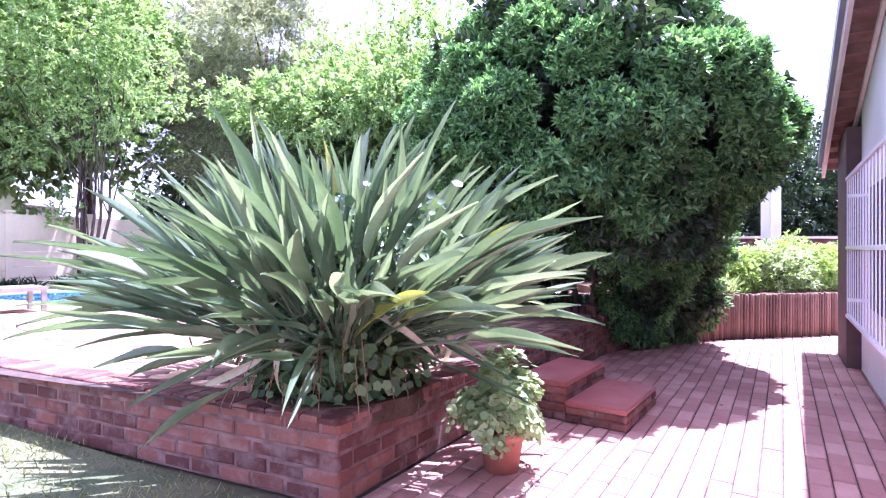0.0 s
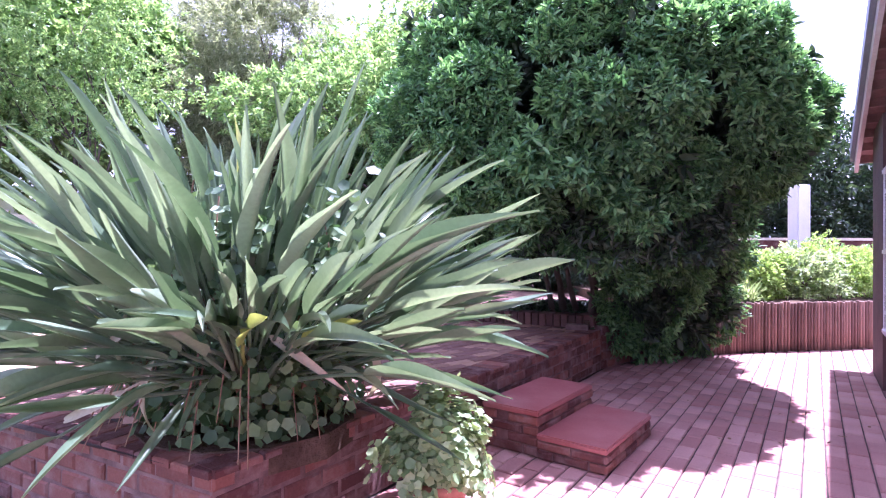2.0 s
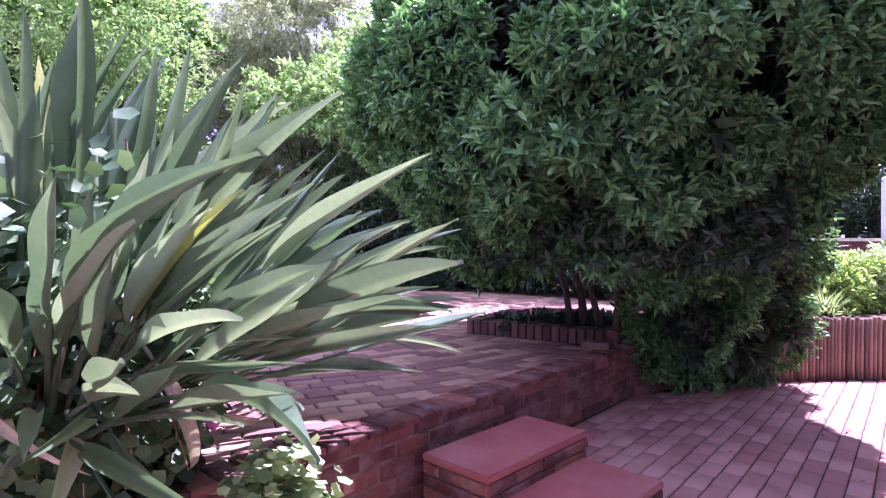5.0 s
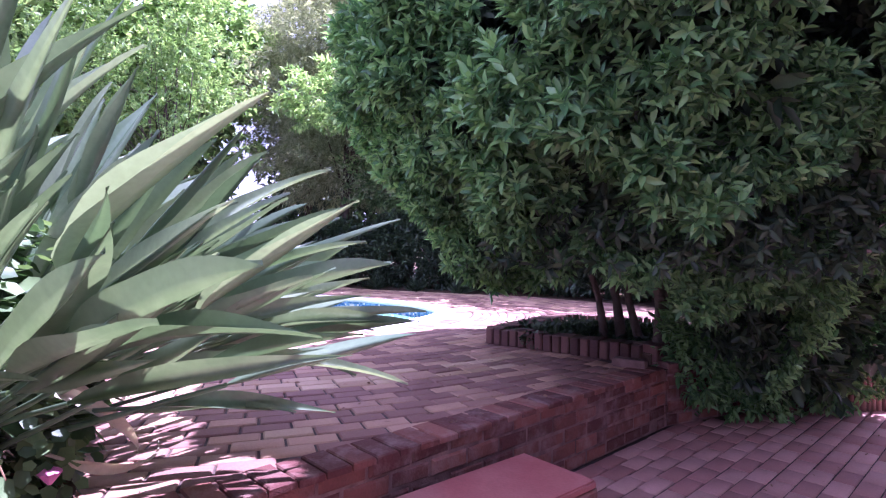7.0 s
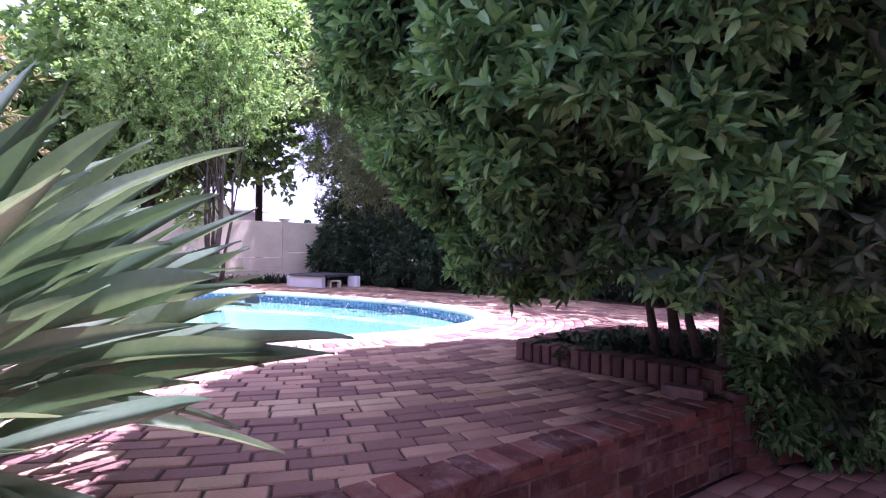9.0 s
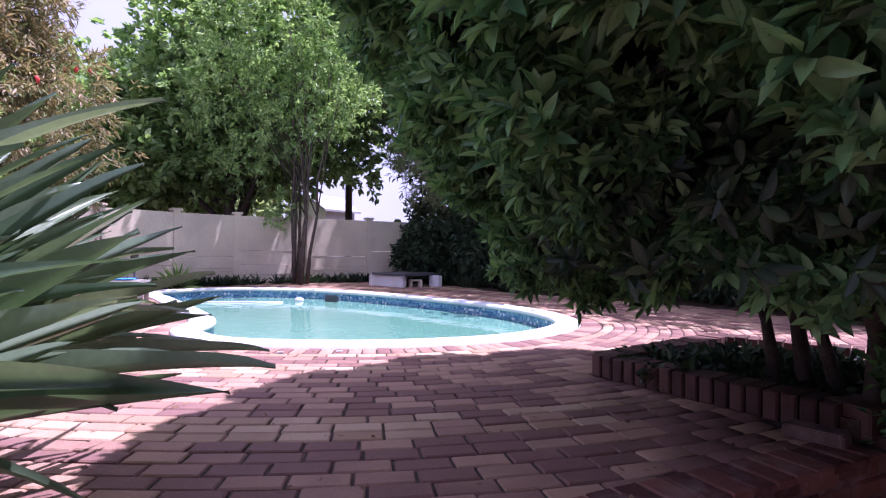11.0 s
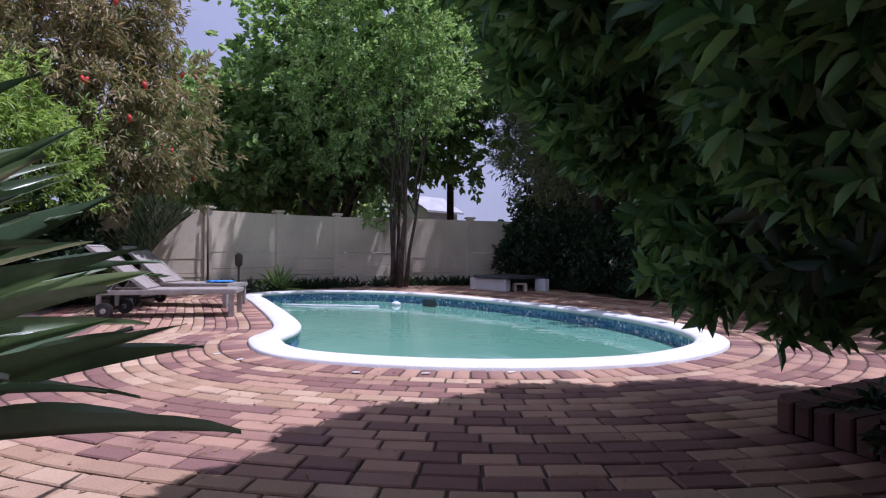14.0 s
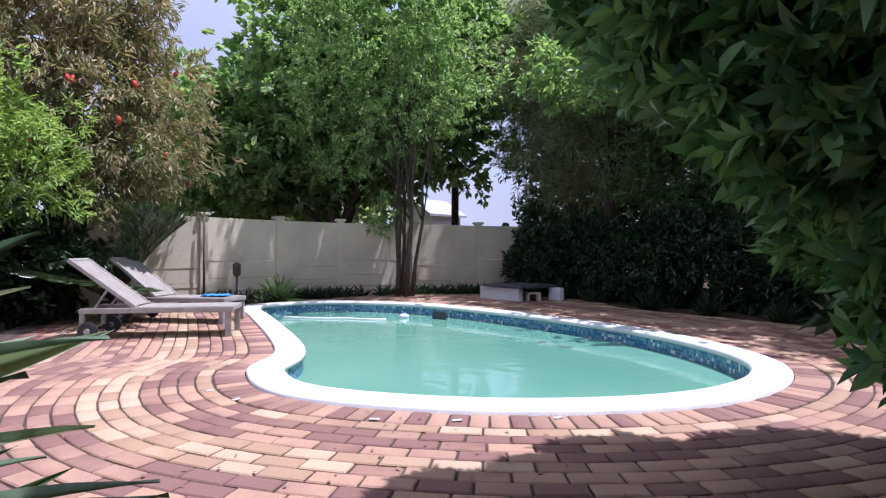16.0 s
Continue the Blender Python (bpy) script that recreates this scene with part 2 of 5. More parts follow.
def water_material():
    m = bpy.data.materials.new("pool_water")
    m.use_nodes = True
    n, l = m.node_tree.nodes, m.node_tree.links
    b = n["Principled BSDF"]
    geo = n.new("ShaderNodeNewGeometry")
    t = n.new("ShaderNodeTexNoise")
    t.inputs["Scale"].default_value = 0.5
    t.inputs["Detail"].default_value = 3
    l.new(geo.outputs["Position"], t.inputs["Vector"])
    r = n.new("ShaderNodeValToRGB")
    r.color_ramp.elements[0].color = (0.085, 0.25, 0.175, 1)
    r.color_ramp.elements[1].color = (0.18, 0.37, 0.27, 1)
    l.new(t.outputs["Fac"], r.inputs[0])
    l.new(r.outputs[0], b.inputs["Base Color"])
    b.inputs["Roughness"].default_value = 0.06
    b.inputs["IOR"].default_value = 1.33
    w = n.new("ShaderNodeTexNoise")
    w.inputs["Scale"].default_value = 3.5
    w.inputs["Detail"].default_value = 2
    l.new(geo.outputs["Position"], w.inputs["Vector"])
    bp = n.new("ShaderNodeBump")
    bp.inputs["Strength"].default_value = 0.25
    bp.inputs["Distance"].default_value = 0.02
    l.new(w.outputs["Fac"], bp.inputs["Height"])
    l.new(bp.outputs[0], b.inputs["Normal"])
    return m


M_WATER = water_material()


# ---- building helpers ----
def thing(name, label, category, group="", kind="", at=(0, 0, 0)):
    ob = new(name)
    ob.location = at
    return tagged(ob, label, category, group, kind)


def mesh_of(name, verts, faces, mat, smooth=False):
    me = bpy.data.meshes.new(name)
    me.from_pydata([tuple(v) for v in verts], [], [tuple(f) for f in faces])
    me.materials.append(mat)
    if smooth:
        me.polygons.foreach_set("use_smooth", [True] * len(me.polygons))
    me.update()
    return me


def put(name, me, parent=None, m=None, label=""):
    ob = new(name, me)
    if parent is not None:
        ob.parent = parent
        ob.matrix_basis = Matrix.Translation(parent.location).inverted() @ m if m is not None else Matrix.Translation(parent.location).inverted()
    elif m is not None:
        ob.matrix_basis = m
    if label:
        ob["label"] = label
    return ob


def part(name, bm, mat, parent, label=""):
    me = bpy.data.meshes.new(name)
    bm.to_mesh(me)
    bm.free()
    me.materials.append(mat)
    return put(name, me, parent, None, label)


class Geo:
    """Vertices and faces gathered in world metres."""

    def __init__(self):
        self.v, self.f = [], []

    def box(self, c, size, turn=0.0, tilt=None):
        a = radians(turn)
        r = Matrix.Rotation(a, 3, "Z")
        if tilt is not None:
            r = tilt
        n = len(self.v)
        for sx, sy, sz in ((-1, -1, -1), (1, -1, -1), (1, 1, -1), (-1, 1, -1), (-1, -1, 1), (1, -1, 1), (1, 1, 1), (-1, 1, 1)):
            self.v.append(Vector(c) + r @ Vector((sx * size[0] / 2, sy * size[1] / 2, sz * size[2] / 2)))
        self.f += [(n, n + 3, n + 2, n + 1), (n + 4, n + 5, n + 6, n + 7), (n, n + 1, n + 5, n + 4), (n + 1, n + 2, n + 6, n + 5), (n + 2, n + 3, n + 7, n + 6), (n + 3, n, n + 4, n + 7)]
        return self

    def tube(self, pts, radii, seg=7):
        pts = [Vector(p) for p in pts]
        n0 = len(self.v)
        for i, p in enumerate(pts):
            d = (pts[min(i + 1, len(pts) - 1)] - pts[max(i - 1, 0)]).normalized()
            a = d.orthogonal().normalized() if abs(d.z) > 0.9 else d.cross(Vector((0, 0, 1))).normalized()
            b = d.cross(a)
            for k in range(seg):
                w = 2 * math.pi * k / seg
                self.v.append(p + radii[i] * (math.cos(w) * a + math.sin(w) * b))
        for i in range(len(pts) - 1):
            for k in range(seg):
                q, w = n0 + i * seg, (k + 1) % seg
                self.f.append((q + k, q + w, q + seg + w, q + seg + k))
        self.f.append(tuple(n0 + (len(pts) - 1) * seg + k for k in range(seg)))
        self.f.append(tuple(n0 + k for k in reversed(range(seg))))
        return self

    def prism(self, poly, z0, z1):
        n, k = len(self.v), len(poly)
        self.v += [Vector((x, y, z0)) for x, y in poly] + [Vector((x, y, z1)) for x, y in poly]
        self.f.append(tuple(n + k + i for i in range(k)))
        self.f.append(tuple(n + i for i in reversed(range(k))))
        self.f += [(n + i, n + (i + 1) % k, n + k + (i + 1) % k, n + k + i) for i in range(k)]
        return self

    def make(self, name, mat, parent=None, label="", smooth=False, bevel=0.0):
        me = mesh_of(name, self.v, self.f, mat, smooth)
        if bevel:
            bm = bmesh.new()
            bm.from_mesh(me)
            bmesh.ops.bevel(bm, geom=bm.edges[:], offset=bevel, segments=2, affect="EDGES")
            bm.to_mesh(me)
            bm.free()
        return put(name, me, parent, None, label)


def fast_mesh(name, verts, quads, mat, smooth=False):
    """A mesh of quads from arrays."""
    me = bpy.data.meshes.new(name)
    k = quads.shape[1]
    me.vertices.add(len(verts))
    me.vertices.foreach_set("co", np.ascontiguousarray(verts, np.float32).ravel())
    me.loops.add(quads.size)
    me.loops.foreach_set("vertex_index", np.ascontiguousarray(quads, np.int32).ravel())
    me.polygons.add(len(quads))
    me.polygons.foreach_set("loop_start", np.arange(0, quads.size, k, dtype=np.int32))
    me.polygons.foreach_set("loop_total", np.full(len(quads), k, np.int32))
    if smooth:
        me.polygons.foreach_set("use_smooth", np.ones(len(quads), bool))
    me.materials.append(mat)
    me.update(calc_edges=True)
    return me


def unit(a):
    return a / np.maximum(np.linalg.norm(a, axis=-1, keepdims=True), 1e-9)


def leaves(name, base, way, length, width, mat, rng, fold=0.25, droop=0.15, facing=(0.0, 0.0, 1.0)):
    """Folded pointed leaves: two quads each, at the bases, along the ways."""
    n = len(base)
    way = unit(way)
    side = unit(np.cross(way, unit(rng.normal(size=(n, 3)) * 0.45 + np.array(facing))))
    up = np.cross(side, way)
    L, W = length[:, None], width[:, None]
    m1 = base + way * L * 0.32 - up * L * droop * 0.1
    m2 = base + way * L * 0.66 - up * L * droop * 0.4
    tip = base + way * L - up * L * droop
    s1, s2 = side * W * 0.5 + up * W * fold, side * W * 0.42 + up * W * fold * 0.8
    t1, t2 = -side * W * 0.5 + up * W * fold, -side * W * 0.42 + up * W * fold * 0.8
    v = np.stack([base, m1 + s1, m2 + s2, tip, m2 + t2, m1 + t1], 1).reshape(-1, 3)
    q = np.arange(n)[:, None] * 6
    faces = np.concatenate([q + [0, 3, 2, 1], q + [0, 5, 4, 3]], 0)
    return fast_mesh(name, v, faces, mat)


def crown(name, blobs, shoots, per, length, width, mat, seed, parent, spread=0.9, shell=(0.72, 1.04), up=0.35, floor=None, label="", lump=0.18):
    """Leafy shoots over lumpy ellipsoids, with an uneven outline."""
    rng = np.random.default_rng(seed)
    bl = np.array(blobs, float)
    area = (bl[:, 3] * bl[:, 4] + bl[:, 4] * bl[:, 5] + bl[:, 3] * bl[:, 5])
    pick = rng.choice(len(bl), shoots, p=area / area.sum())
    d = unit(rng.normal(size=(shoots, 3)))
    ph = rng.uniform(0, 6.28, (len(bl), 3))[pick]
    wob = 1 + lump * (np.sin(d[:, 0] * 5 + ph[:, 0]) * np.sin(d[:, 1] * 6 + ph[:, 1]) + 0.6 * np.sin(d[:, 2] * 11 + ph[:, 2] + d[:, 0] * 9))
    rad = rng.uniform(shell[0], shell[1], shoots) ** 0.6 * wob
    p = bl[pick, :3] + d * bl[pick, 3:6] * rad[:, None]
    if floor is not None:
        ok = p[:, 2] > (floor(p) if callable(floor) else floor)
        p, d = p[ok], d[ok]
    shoots = len(p)
    out = unit(d + np.array([0, 0, up]) + rng.normal(size=(shoots, 3)) * 0.3)
    base = np.repeat(p, per, 0) + rng.normal(size=(shoots * per, 3)) * length * 0.25
    way = np.repeat(out, per, 0) + rng.normal(size=(shoots * per, 3)) * spread
    n = len(base)
    me = leaves(name, base, way, length * rng.uniform(0.6, 1.25, n), width * rng.uniform(0.7, 1.2, n), mat, rng)
    return put(name, me, parent, None, label)


def limbs(geo, root, top, r0, seed, blobs, count=10, lean=0.3):
    """A tapered trunk and limbs that reach into the crown."""
    rr = random.Random(seed)
    root, top = Vector(root), Vector(top)
    n = 7
    pts, rad = [], []
    for i in range(n):
        t = i / (n - 1)
        p = root.lerp(top, t) + Vector((rr.uniform(-1, 1), rr.uniform(-1, 1), 0)) * r0 * lean * 2 * (0 if i == 0 else 1)
        pts.append(p)
        rad.append(r0 * (1 - 0.75 * t) * (1.35 if i == 0 else 1))
    geo.tube(pts, rad, 9)
    for k in range(count):
        b = blobs[k % len(blobs)]
        t = rr.uniform(0.3, 0.85)
        s = pts[int(t * (n - 1))]
        e = Vector((b[0] + rr.uniform(-0.7, 0.7) * b[3], b[1] + rr.uniform(-0.7, 0.7) * b[4], b[2] + rr.uniform(-0.3, 0.7) * b[5]))
        m1 = s.lerp(e, 0.45) + Vector((rr.uniform(-0.2, 0.2), rr.uniform(-0.2, 0.2), rr.uniform(0.0, 0.3)))
        geo.tube([s, m1, e], [r0 * 0.45, r0 * 0.26, r0 * 0.06], 6)


# ---- plan ----
DECK = 0.42
EDGE_A, EDGE_B = Vector((-0.50, 2.58)), Vector((1.88, 6.37))
U = (EDGE_B - EDGE_A).normalized()            # along the terrace edge and the house
N = Vector((U.y, -U.x))                       # out from the terrace, to the lower paving
LEFT = Vector((-0.907, 0.421)).normalized()    # along the lawn side of the terrace
LEFT_END = EDGE_A + LEFT * 9.0

# kidney outline of the pool coping, outer edge
POOL_CTRL = [(-8.35, 9.1), (-8.0, 10.35), (-6.4, 11.18), (-4.1, 11.15), (-1.85, 10.6), (-0.52, 9.55), (-0.43, 8.2), (-1.22, 7.02), (-2.45, 6.27), (-3.4, 6.4), (-4.15, 7.05), (-6.6, 8.05), (-7.8, 8.5)]


def closed_curve(ctrl, steps=24):
    c = np.array(ctrl, float)
    k = len(c)
    out = []
    for i in range(k):
        p0, p1, p2, p3 = c[(i - 1) % k], c[i], c[(i + 1) % k], c[(i + 2) % k]
        for s in range(steps):
            t = s / steps
            out.append(0.5 * (2 * p1 + (p2 - p0) * t + (2 * p0 - 5 * p1 + 4 * p2 - p3) * t * t + (3 * p1 - p0 - 3 * p2 + p3) * t ** 3))
    return np.array(out)


def resample(p, step):
    q = np.vstack([p, p[:1]])
    s = np.r_[0, np.cumsum(np.linalg.norm(np.diff(q, axis=0), axis=1))]
    n = int(s[-1] / step)
    u = np.linspace(0, s[-1], n, endpoint=False)
    return np.stack([np.interp(u, s, q[:, 0]), np.interp(u, s, q[:, 1])], 1)


POOL = resample(closed_curve(POOL_CTRL), 0.05)
if np.sum(POOL[:, 0] * np.roll(POOL[:, 1], -1) - np.roll(POOL[:, 0], -1) * POOL[:, 1]) < 0:
    POOL = POOL[::-1]
_tan = np.roll(POOL, -1, 0) - np.roll(POOL, 1, 0)
POOL_OUT = unit(np.stack([_tan[:, 1], -_tan[:, 0]], 1))


def offset_curve(d, clean=True):
    """The outline moved outwards by d, with the parts that fold over left out (as nan)."""
    q = POOL + POOL_OUT * d
    if clean:
        far = np.sqrt(((q[:, None] - POOL[None, ::2]) ** 2).sum(-1)).min(1)
        q = q.copy()
        q[far < abs(d) - 0.02] = np.nan
    return q


def inside(x, y, poly):
    hit = False
    k = len(poly)
    for i in range(k):
        (x0, y0), (x1, y1) = poly[i], poly[(i + 1) % k]
        if (y0 > y) != (y1 > y) and x < (x1 - x0) * (y - y0) / (y1 - y0) + x0:
            hit = not hit
    return hit


DECK_POLY = [tuple(EDGE_A), tuple(EDGE_B), (2.45, 7.3), (2.6, 11.0), (0.2, 12.4), (-3.5, 13.0), (-4.6, 13.9), (-7.0, 14.0), (-8.55, 12.4), (-8.75, 9.0), (-8.75, 5.97)]
PLANTER = [(0.45, 7.02), (1.78, 6.46), (2.45, 7.3), (2.3, 8.35), (1.0, 8.5)]


def strip(name, ring0, z0, ring1, z1, mat, parent, flip=False):
    n = len(ring0)
    v = np.concatenate([np.c_[ring0, np.full(n, z0)], np.c_[ring1, np.full(n, z1)]])
    i = np.arange(n)
    j = (i + 1) % n
    q = np.stack([i, j, j + n, i + n], 1)
    return put(name, fast_mesh(name, v, q[:, ::-1] if flip else q, mat), parent)


# ---- ground and terrace ----
def fill_with_hole(name, outer, hole, z, mat, parent=None):
    bm = bmesh.new()
    edges = []
    for loop in (outer, hole):
        if loop is None:
            continue
        vs = [bm.verts.new((p[0], p[1], z)) for p in loop]
        edges += [bm.edges.new((vs[i], vs[(i + 1) % len(vs)])) for i in range(len(vs))]
    bmesh.ops.triangle_fill(bm, use_beauty=True, edges=edges, normal=(0, 0, 1))
    for f in bm.faces:
        if f.normal.z < 0:
            f.normal_flip()
    me = bpy.data.meshes.new(name)
    bm.to_mesh(me)
    bm.free()
    me.materials.append(mat)
    return put(name, me, parent)


# the earth far round, one sheet with a hole for the pool
earth = fill_with_hole("ground", [(-900, -900), (900, -900), (900, 900), (-900, 900)], POOL[::4], -0.03, M_EARTH)
tagged(earth, "dry earth and grass running out to the horizon", "ground", kind="structure")

lawn_poly = [tuple(LEFT_END + Vector((0, -0.05))), tuple(EDGE_A + Vector((-0.15, -0.02))), (-0.75, -0.5), (-1.6, -6), (-12, -6), (-12, 6)]


def lawn_z(x):
    return -0.012 + 0.034 * max(0.0, -x - 0.6)


_lg = Geo().prism(lawn_poly, -0.2, 0.0)
for _v in _lg.v:
    if _v.z > -0.1:
        _v.z = lawn_z(_v.x)
lawn = _lg.make("lawn", M_GRASSG)
tagged(lawn, "patchy dry green lawn with bare sunlit spots", "lawn", kind="structure")

lower_poly = [(-0.72, -6), (8, -6), (9, 7.9), (5.8, 7.9), (3.4, 7.3), tuple(EDGE_B - N * 0.12), tuple(EDGE_A - N * 0.12 - U * 0.02), (-0.72, -0.5)]
lower = Geo().prism(lower_poly, -0.2, -0.010).make("pavement", M_JOINT)
tagged(lower, "brick paved path between the terrace and the house", "pavement", kind="structure")

deck = fill_with_hole("terrace_floor", DECK_POLY, POOL[::2], DECK - 0.010, M_JOINT)
tagged(deck, "raised brick terrace laid in rows round the pool", "terrace", kind="structure")

soil_back = Geo().prism([(-12, 3), (-8.7, 5.9), (-8.7, 9.0), (-8.5, 12.4), (-7.0, 13.9), (-4.6, 13.8), (-3.5, 12.9), (0.2, 12.3), (2.55, 11.0), (2.4, 7.4), (3.45, 7.33), (5.8, 7.95), (9, 8.0), (30, 8), (30, 40), (-30, 40), (-30, 3)], -0.3, DECK - 0.03).make("garden_bed_soil", M_SOIL)
tagged(soil_back, "dark planted soil behind the pool terrace", "soil", kind="structure")


def brick_mesh(name, lx, ly, h, mat, ch=0.006):
    """A worn brick: sides and a top with a chamfer."""
    x, y = lx / 2, ly / 2
    a, b = x - ch, y - ch
    v = [(-x, -y, -h), (x, -y, -h), (x, y, -h), (-x, y, -h), (-x, -y, -ch), (x, -y, -ch), (x, y, -ch), (-x, y, -ch), (-a, -b, 0), (a, -b, 0), (a, b, 0), (-a, b, 0)]
    f = [(8, 9, 10, 11)]
    for i in range(4):
        j = (i + 1) % 4
        f += [(i, j, 4 + j, 4 + i), (4 + i, 4 + j, 8 + j, 8 + i)]
    return mesh_of(name, v, f, mat)


def face_brick_mesh(name, lx, ly, h, mat, ch=0.009):
    """A wall brick, whole box with chamfered edges; its outer face is -y."""
    g = Geo().box((0, 0, 0), (lx, ly, h))
    me = mesh_of(name, g.v, g.f, mat)
    bm = bmesh.new()
    bm.from_mesh(me)
    bmesh.ops.bevel(bm, geom=[e for e in bm.edges if all(v.co.y < 0 for v in e.verts)], offset=ch, segments=1, affect="EDGES")
    bm.to_mesh(me)
    bm.free()
    return me


# ---- retaining walls ----
def brick_wall(name, label, a, along, length, z0, z1, courses, mat, core_mat, seed, thick=0.2, outward=None, shorten=0.0):
    rr = random.Random(seed)
    a, along = Vector((a[0], a[1])), Vector((along[0], along[1])).normalized()
    out = outward
    w = thing(name, label, "wall", kind="structure", at=(a.x, a.y, z0))
    h = (z1 - z0) / courses
    core = Geo()
    c = a + along * (length / 2) - out * (thick / 2 + 0.008)
    ang = math.degrees(math.atan2(along.y, along.x))
    core.box((c.x, c.y, (z0 + z1) / 2 - 0.01), (length - 0.01, thick, z1 - z0 - 0.02), ang)
    core.make("mortar_core", core_mat, w, "grey-pink mortar")
    meshes = [face_brick_mesh("brick", 0.212 - 0.004 * i, 0.1, h - 0.012, mat) for i in range(3)]
    short = face_brick_mesh("brick", 0.1, 0.1, h - 0.012, mat)
    facing = Matrix((( along.x, -out.x, 0), (along.y, -out.y, 0), (0, 0, 1))).to_4x4()
    if facing.to_3x3().determinant() < 0:
        facing = Matrix(((-along.x, -out.x, 0), (-along.y, -out.y, 0), (0, 0, 1))).to_4x4()
    for k in range(courses):
        s = shorten + (0.0 if k % 2 else -0.111)
        while s < length - 0.03:
            e = s + 0.222
            me, mid = rr.choice(meshes), s + 0.111
            if s < 0.0:
                me, mid = short, 0.055
            elif e > length + 0.02:
                me, mid = short, s + 0.055
            if not (mid - 0.05 > length):
                p = a + along * mid - out * (0.05 - rr.uniform(-0.008, 0.006))
                put("brick", me, w, Matrix.Translation((p.x, p.y, z0 + (k + 0.5) * h + rr.uniform(-0.003, 0.003))) @ facing @ Matrix.Rotation(rr.uniform(-0.03, 0.03), 4, "Z") @ Matrix.Rotation(rr.uniform(-0.012, 0.012), 4, "Y"))
            s = e
    return w


edge_len = (EDGE_B - EDGE_A).length
LOUT = Vector((-LEFT.y, LEFT.x))
if LOUT.y > 0:
    LOUT = -LOUT
brick_wall("wall_terrace_path", "weathered red brick retaining wall of the terrace", EDGE_A, U, edge_len, 0.0, DECK - 0.002, 5, M_WALLBRICK, M_MORTAR, 1, outward=N)
brick_wall("wall_terrace_lawn", "red brown brick retaining wall beside the lawn", EDGE_A, LEFT, 5.0, 0.0, DECK - 0.002, 5, M_WALLBRICK, M_MORTAR, 2, outward=LOUT)
wl2 = Geo()
c = EDGE_A + LEFT * 7.0 - LOUT * 0.1
wl2.box((c.x, c.y, DECK / 2 - 0.01), (4.0, 0.2, DECK - 0.02), math.degrees(math.atan2(LEFT.y, LEFT.x)))
tagged(wl2.make("wall_terrace_lawn_far", M_WALLBRICK), "far end of the red brick terrace wall", "wall", kind="structure")
# dark return behind the tree down to the path
P_END = Vector((2.75, 7.15))
brick_wall("wall_planter_path", "shaded red brick wall under the big shrub", EDGE_B, (P_END - EDGE_B), (P_END - EDGE_B).length, 0.0, 0.46, 5, M_WALLBRICK, M_MORTAR, 3, outward=Vector(((P_END - EDGE_B).y, -(P_END - EDGE_B).x)).normalized())

# planter of the big tree: soil and brick-on-edge rim
pl_soil = Geo().prism(PLANTER, 0.1, 0.50).make("planter_soil", M_SOIL)
tagged(pl_soil, "dark soil in the raised planter under the tree", "soil", kind="structure")
rim = thing("planter_rim", "brick-on-edge planter rim on the terrace, deep shade in its brick colour", "planter rim", kind="structure", at=(0.45, 7.02, DECK))
shaded_rim_brick = face_brick_mesh("brick", 0.07, 0.2, 0.14, M_RIM_SHADED)
for k in range(len(PLANTER)):
    p, q = Vector(PLANTER[k]), Vector(PLANTER[(k + 1) % len(PLANTER)])
    d = (q - p).normalized()
    n_out = Vector((d.y, -d.x))
    cnt = int((q - p).length / 0.081)
    for i in range(cnt):
        m = p + d * (0.081 * (i + 0.5)) - n_out * 0.06
        put("brick", shaded_rim_brick, rim, Matrix.Translation((m.x, m.y, DECK + 0.069 + 0.003 * math.sin(i * 2.3 + k))) @ Matrix.Rotation(math.atan2(d.y, d.x), 4, "Z"))
stub = Geo().box((1.62, 6.33, DECK + 0.03), (0.23, 0.11, 0.06), -18).make("loose_brick", M_MORTAR, bevel=0.006)
tagged(stub, "pale loose brick lying on the terrace by the planter", "brick")


# ---- steps ----
def step(name, corner, along, depth, length, z1, courses, seed):
    """A brick step with a red screed tread; corner: its outer near corner."""
    rr = random.Random(seed)
    w = thing(name, "red screeded brick step up to the terrace", "step", "steps to the terrace", "structure", (corner.x, corner.y, 0))
    back = Vector((-along.y, along.x))
    ang = math.degrees(math.atan2(along.y, along.x))
    c = corner + along * length / 2 + back * depth / 2
    Geo().box((c.x, c.y, (z1 - 0.035) / 2), (length - 0.02, depth - 0.02, z1 - 0.035), ang).make("step_core", M_MORTAR, w)
    Geo().box((c.x, c.y, z1 - 0.018), (length + 0.006, depth + 0.006, 0.036), ang).make("tread", M_STEP, w, "smooth worn red screed tread", bevel=0.008)
    h = (z1 - 0.036) / courses
    me = face_brick_mesh("brick", 0.208, 0.08, h - 0.008, M_WALLBRICK)
    sh = face_brick_mesh("brick", 0.098, 0.08, h - 0.008, M_WALLBRICK)
    for start, d, o, ln in ((corner, along, -back, length), (corner, back, -along, depth)):
        f = Matrix(((d.x, -o.x, 0), (d.y, -o.y, 0), (0, 0, 1)))
        if f.determinant() < 0:
            f = Matrix(((-d.x, -o.x, 0), (-d.y, -o.y, 0), (0, 0, 1)))
        for k in range(courses):
            s = 0.0 if k % 2 else -0.108
            while s < ln - 0.03:
                e = s + 0.216
                use, mid = (me, s + 0.108)
                if s < 0:
                    use, mid = sh, 0.052
                elif e > ln + 0.02:
                    use, mid = sh, ln - 0.052
                p = start + d * mid - o * (0.036 + rr.uniform(-0.002, 0.002))
                put("brick", use, w, Matrix.Translation((p.x, p.y, h * (k + 0.5))) @ f.to_4x4())
                s = e
    return w


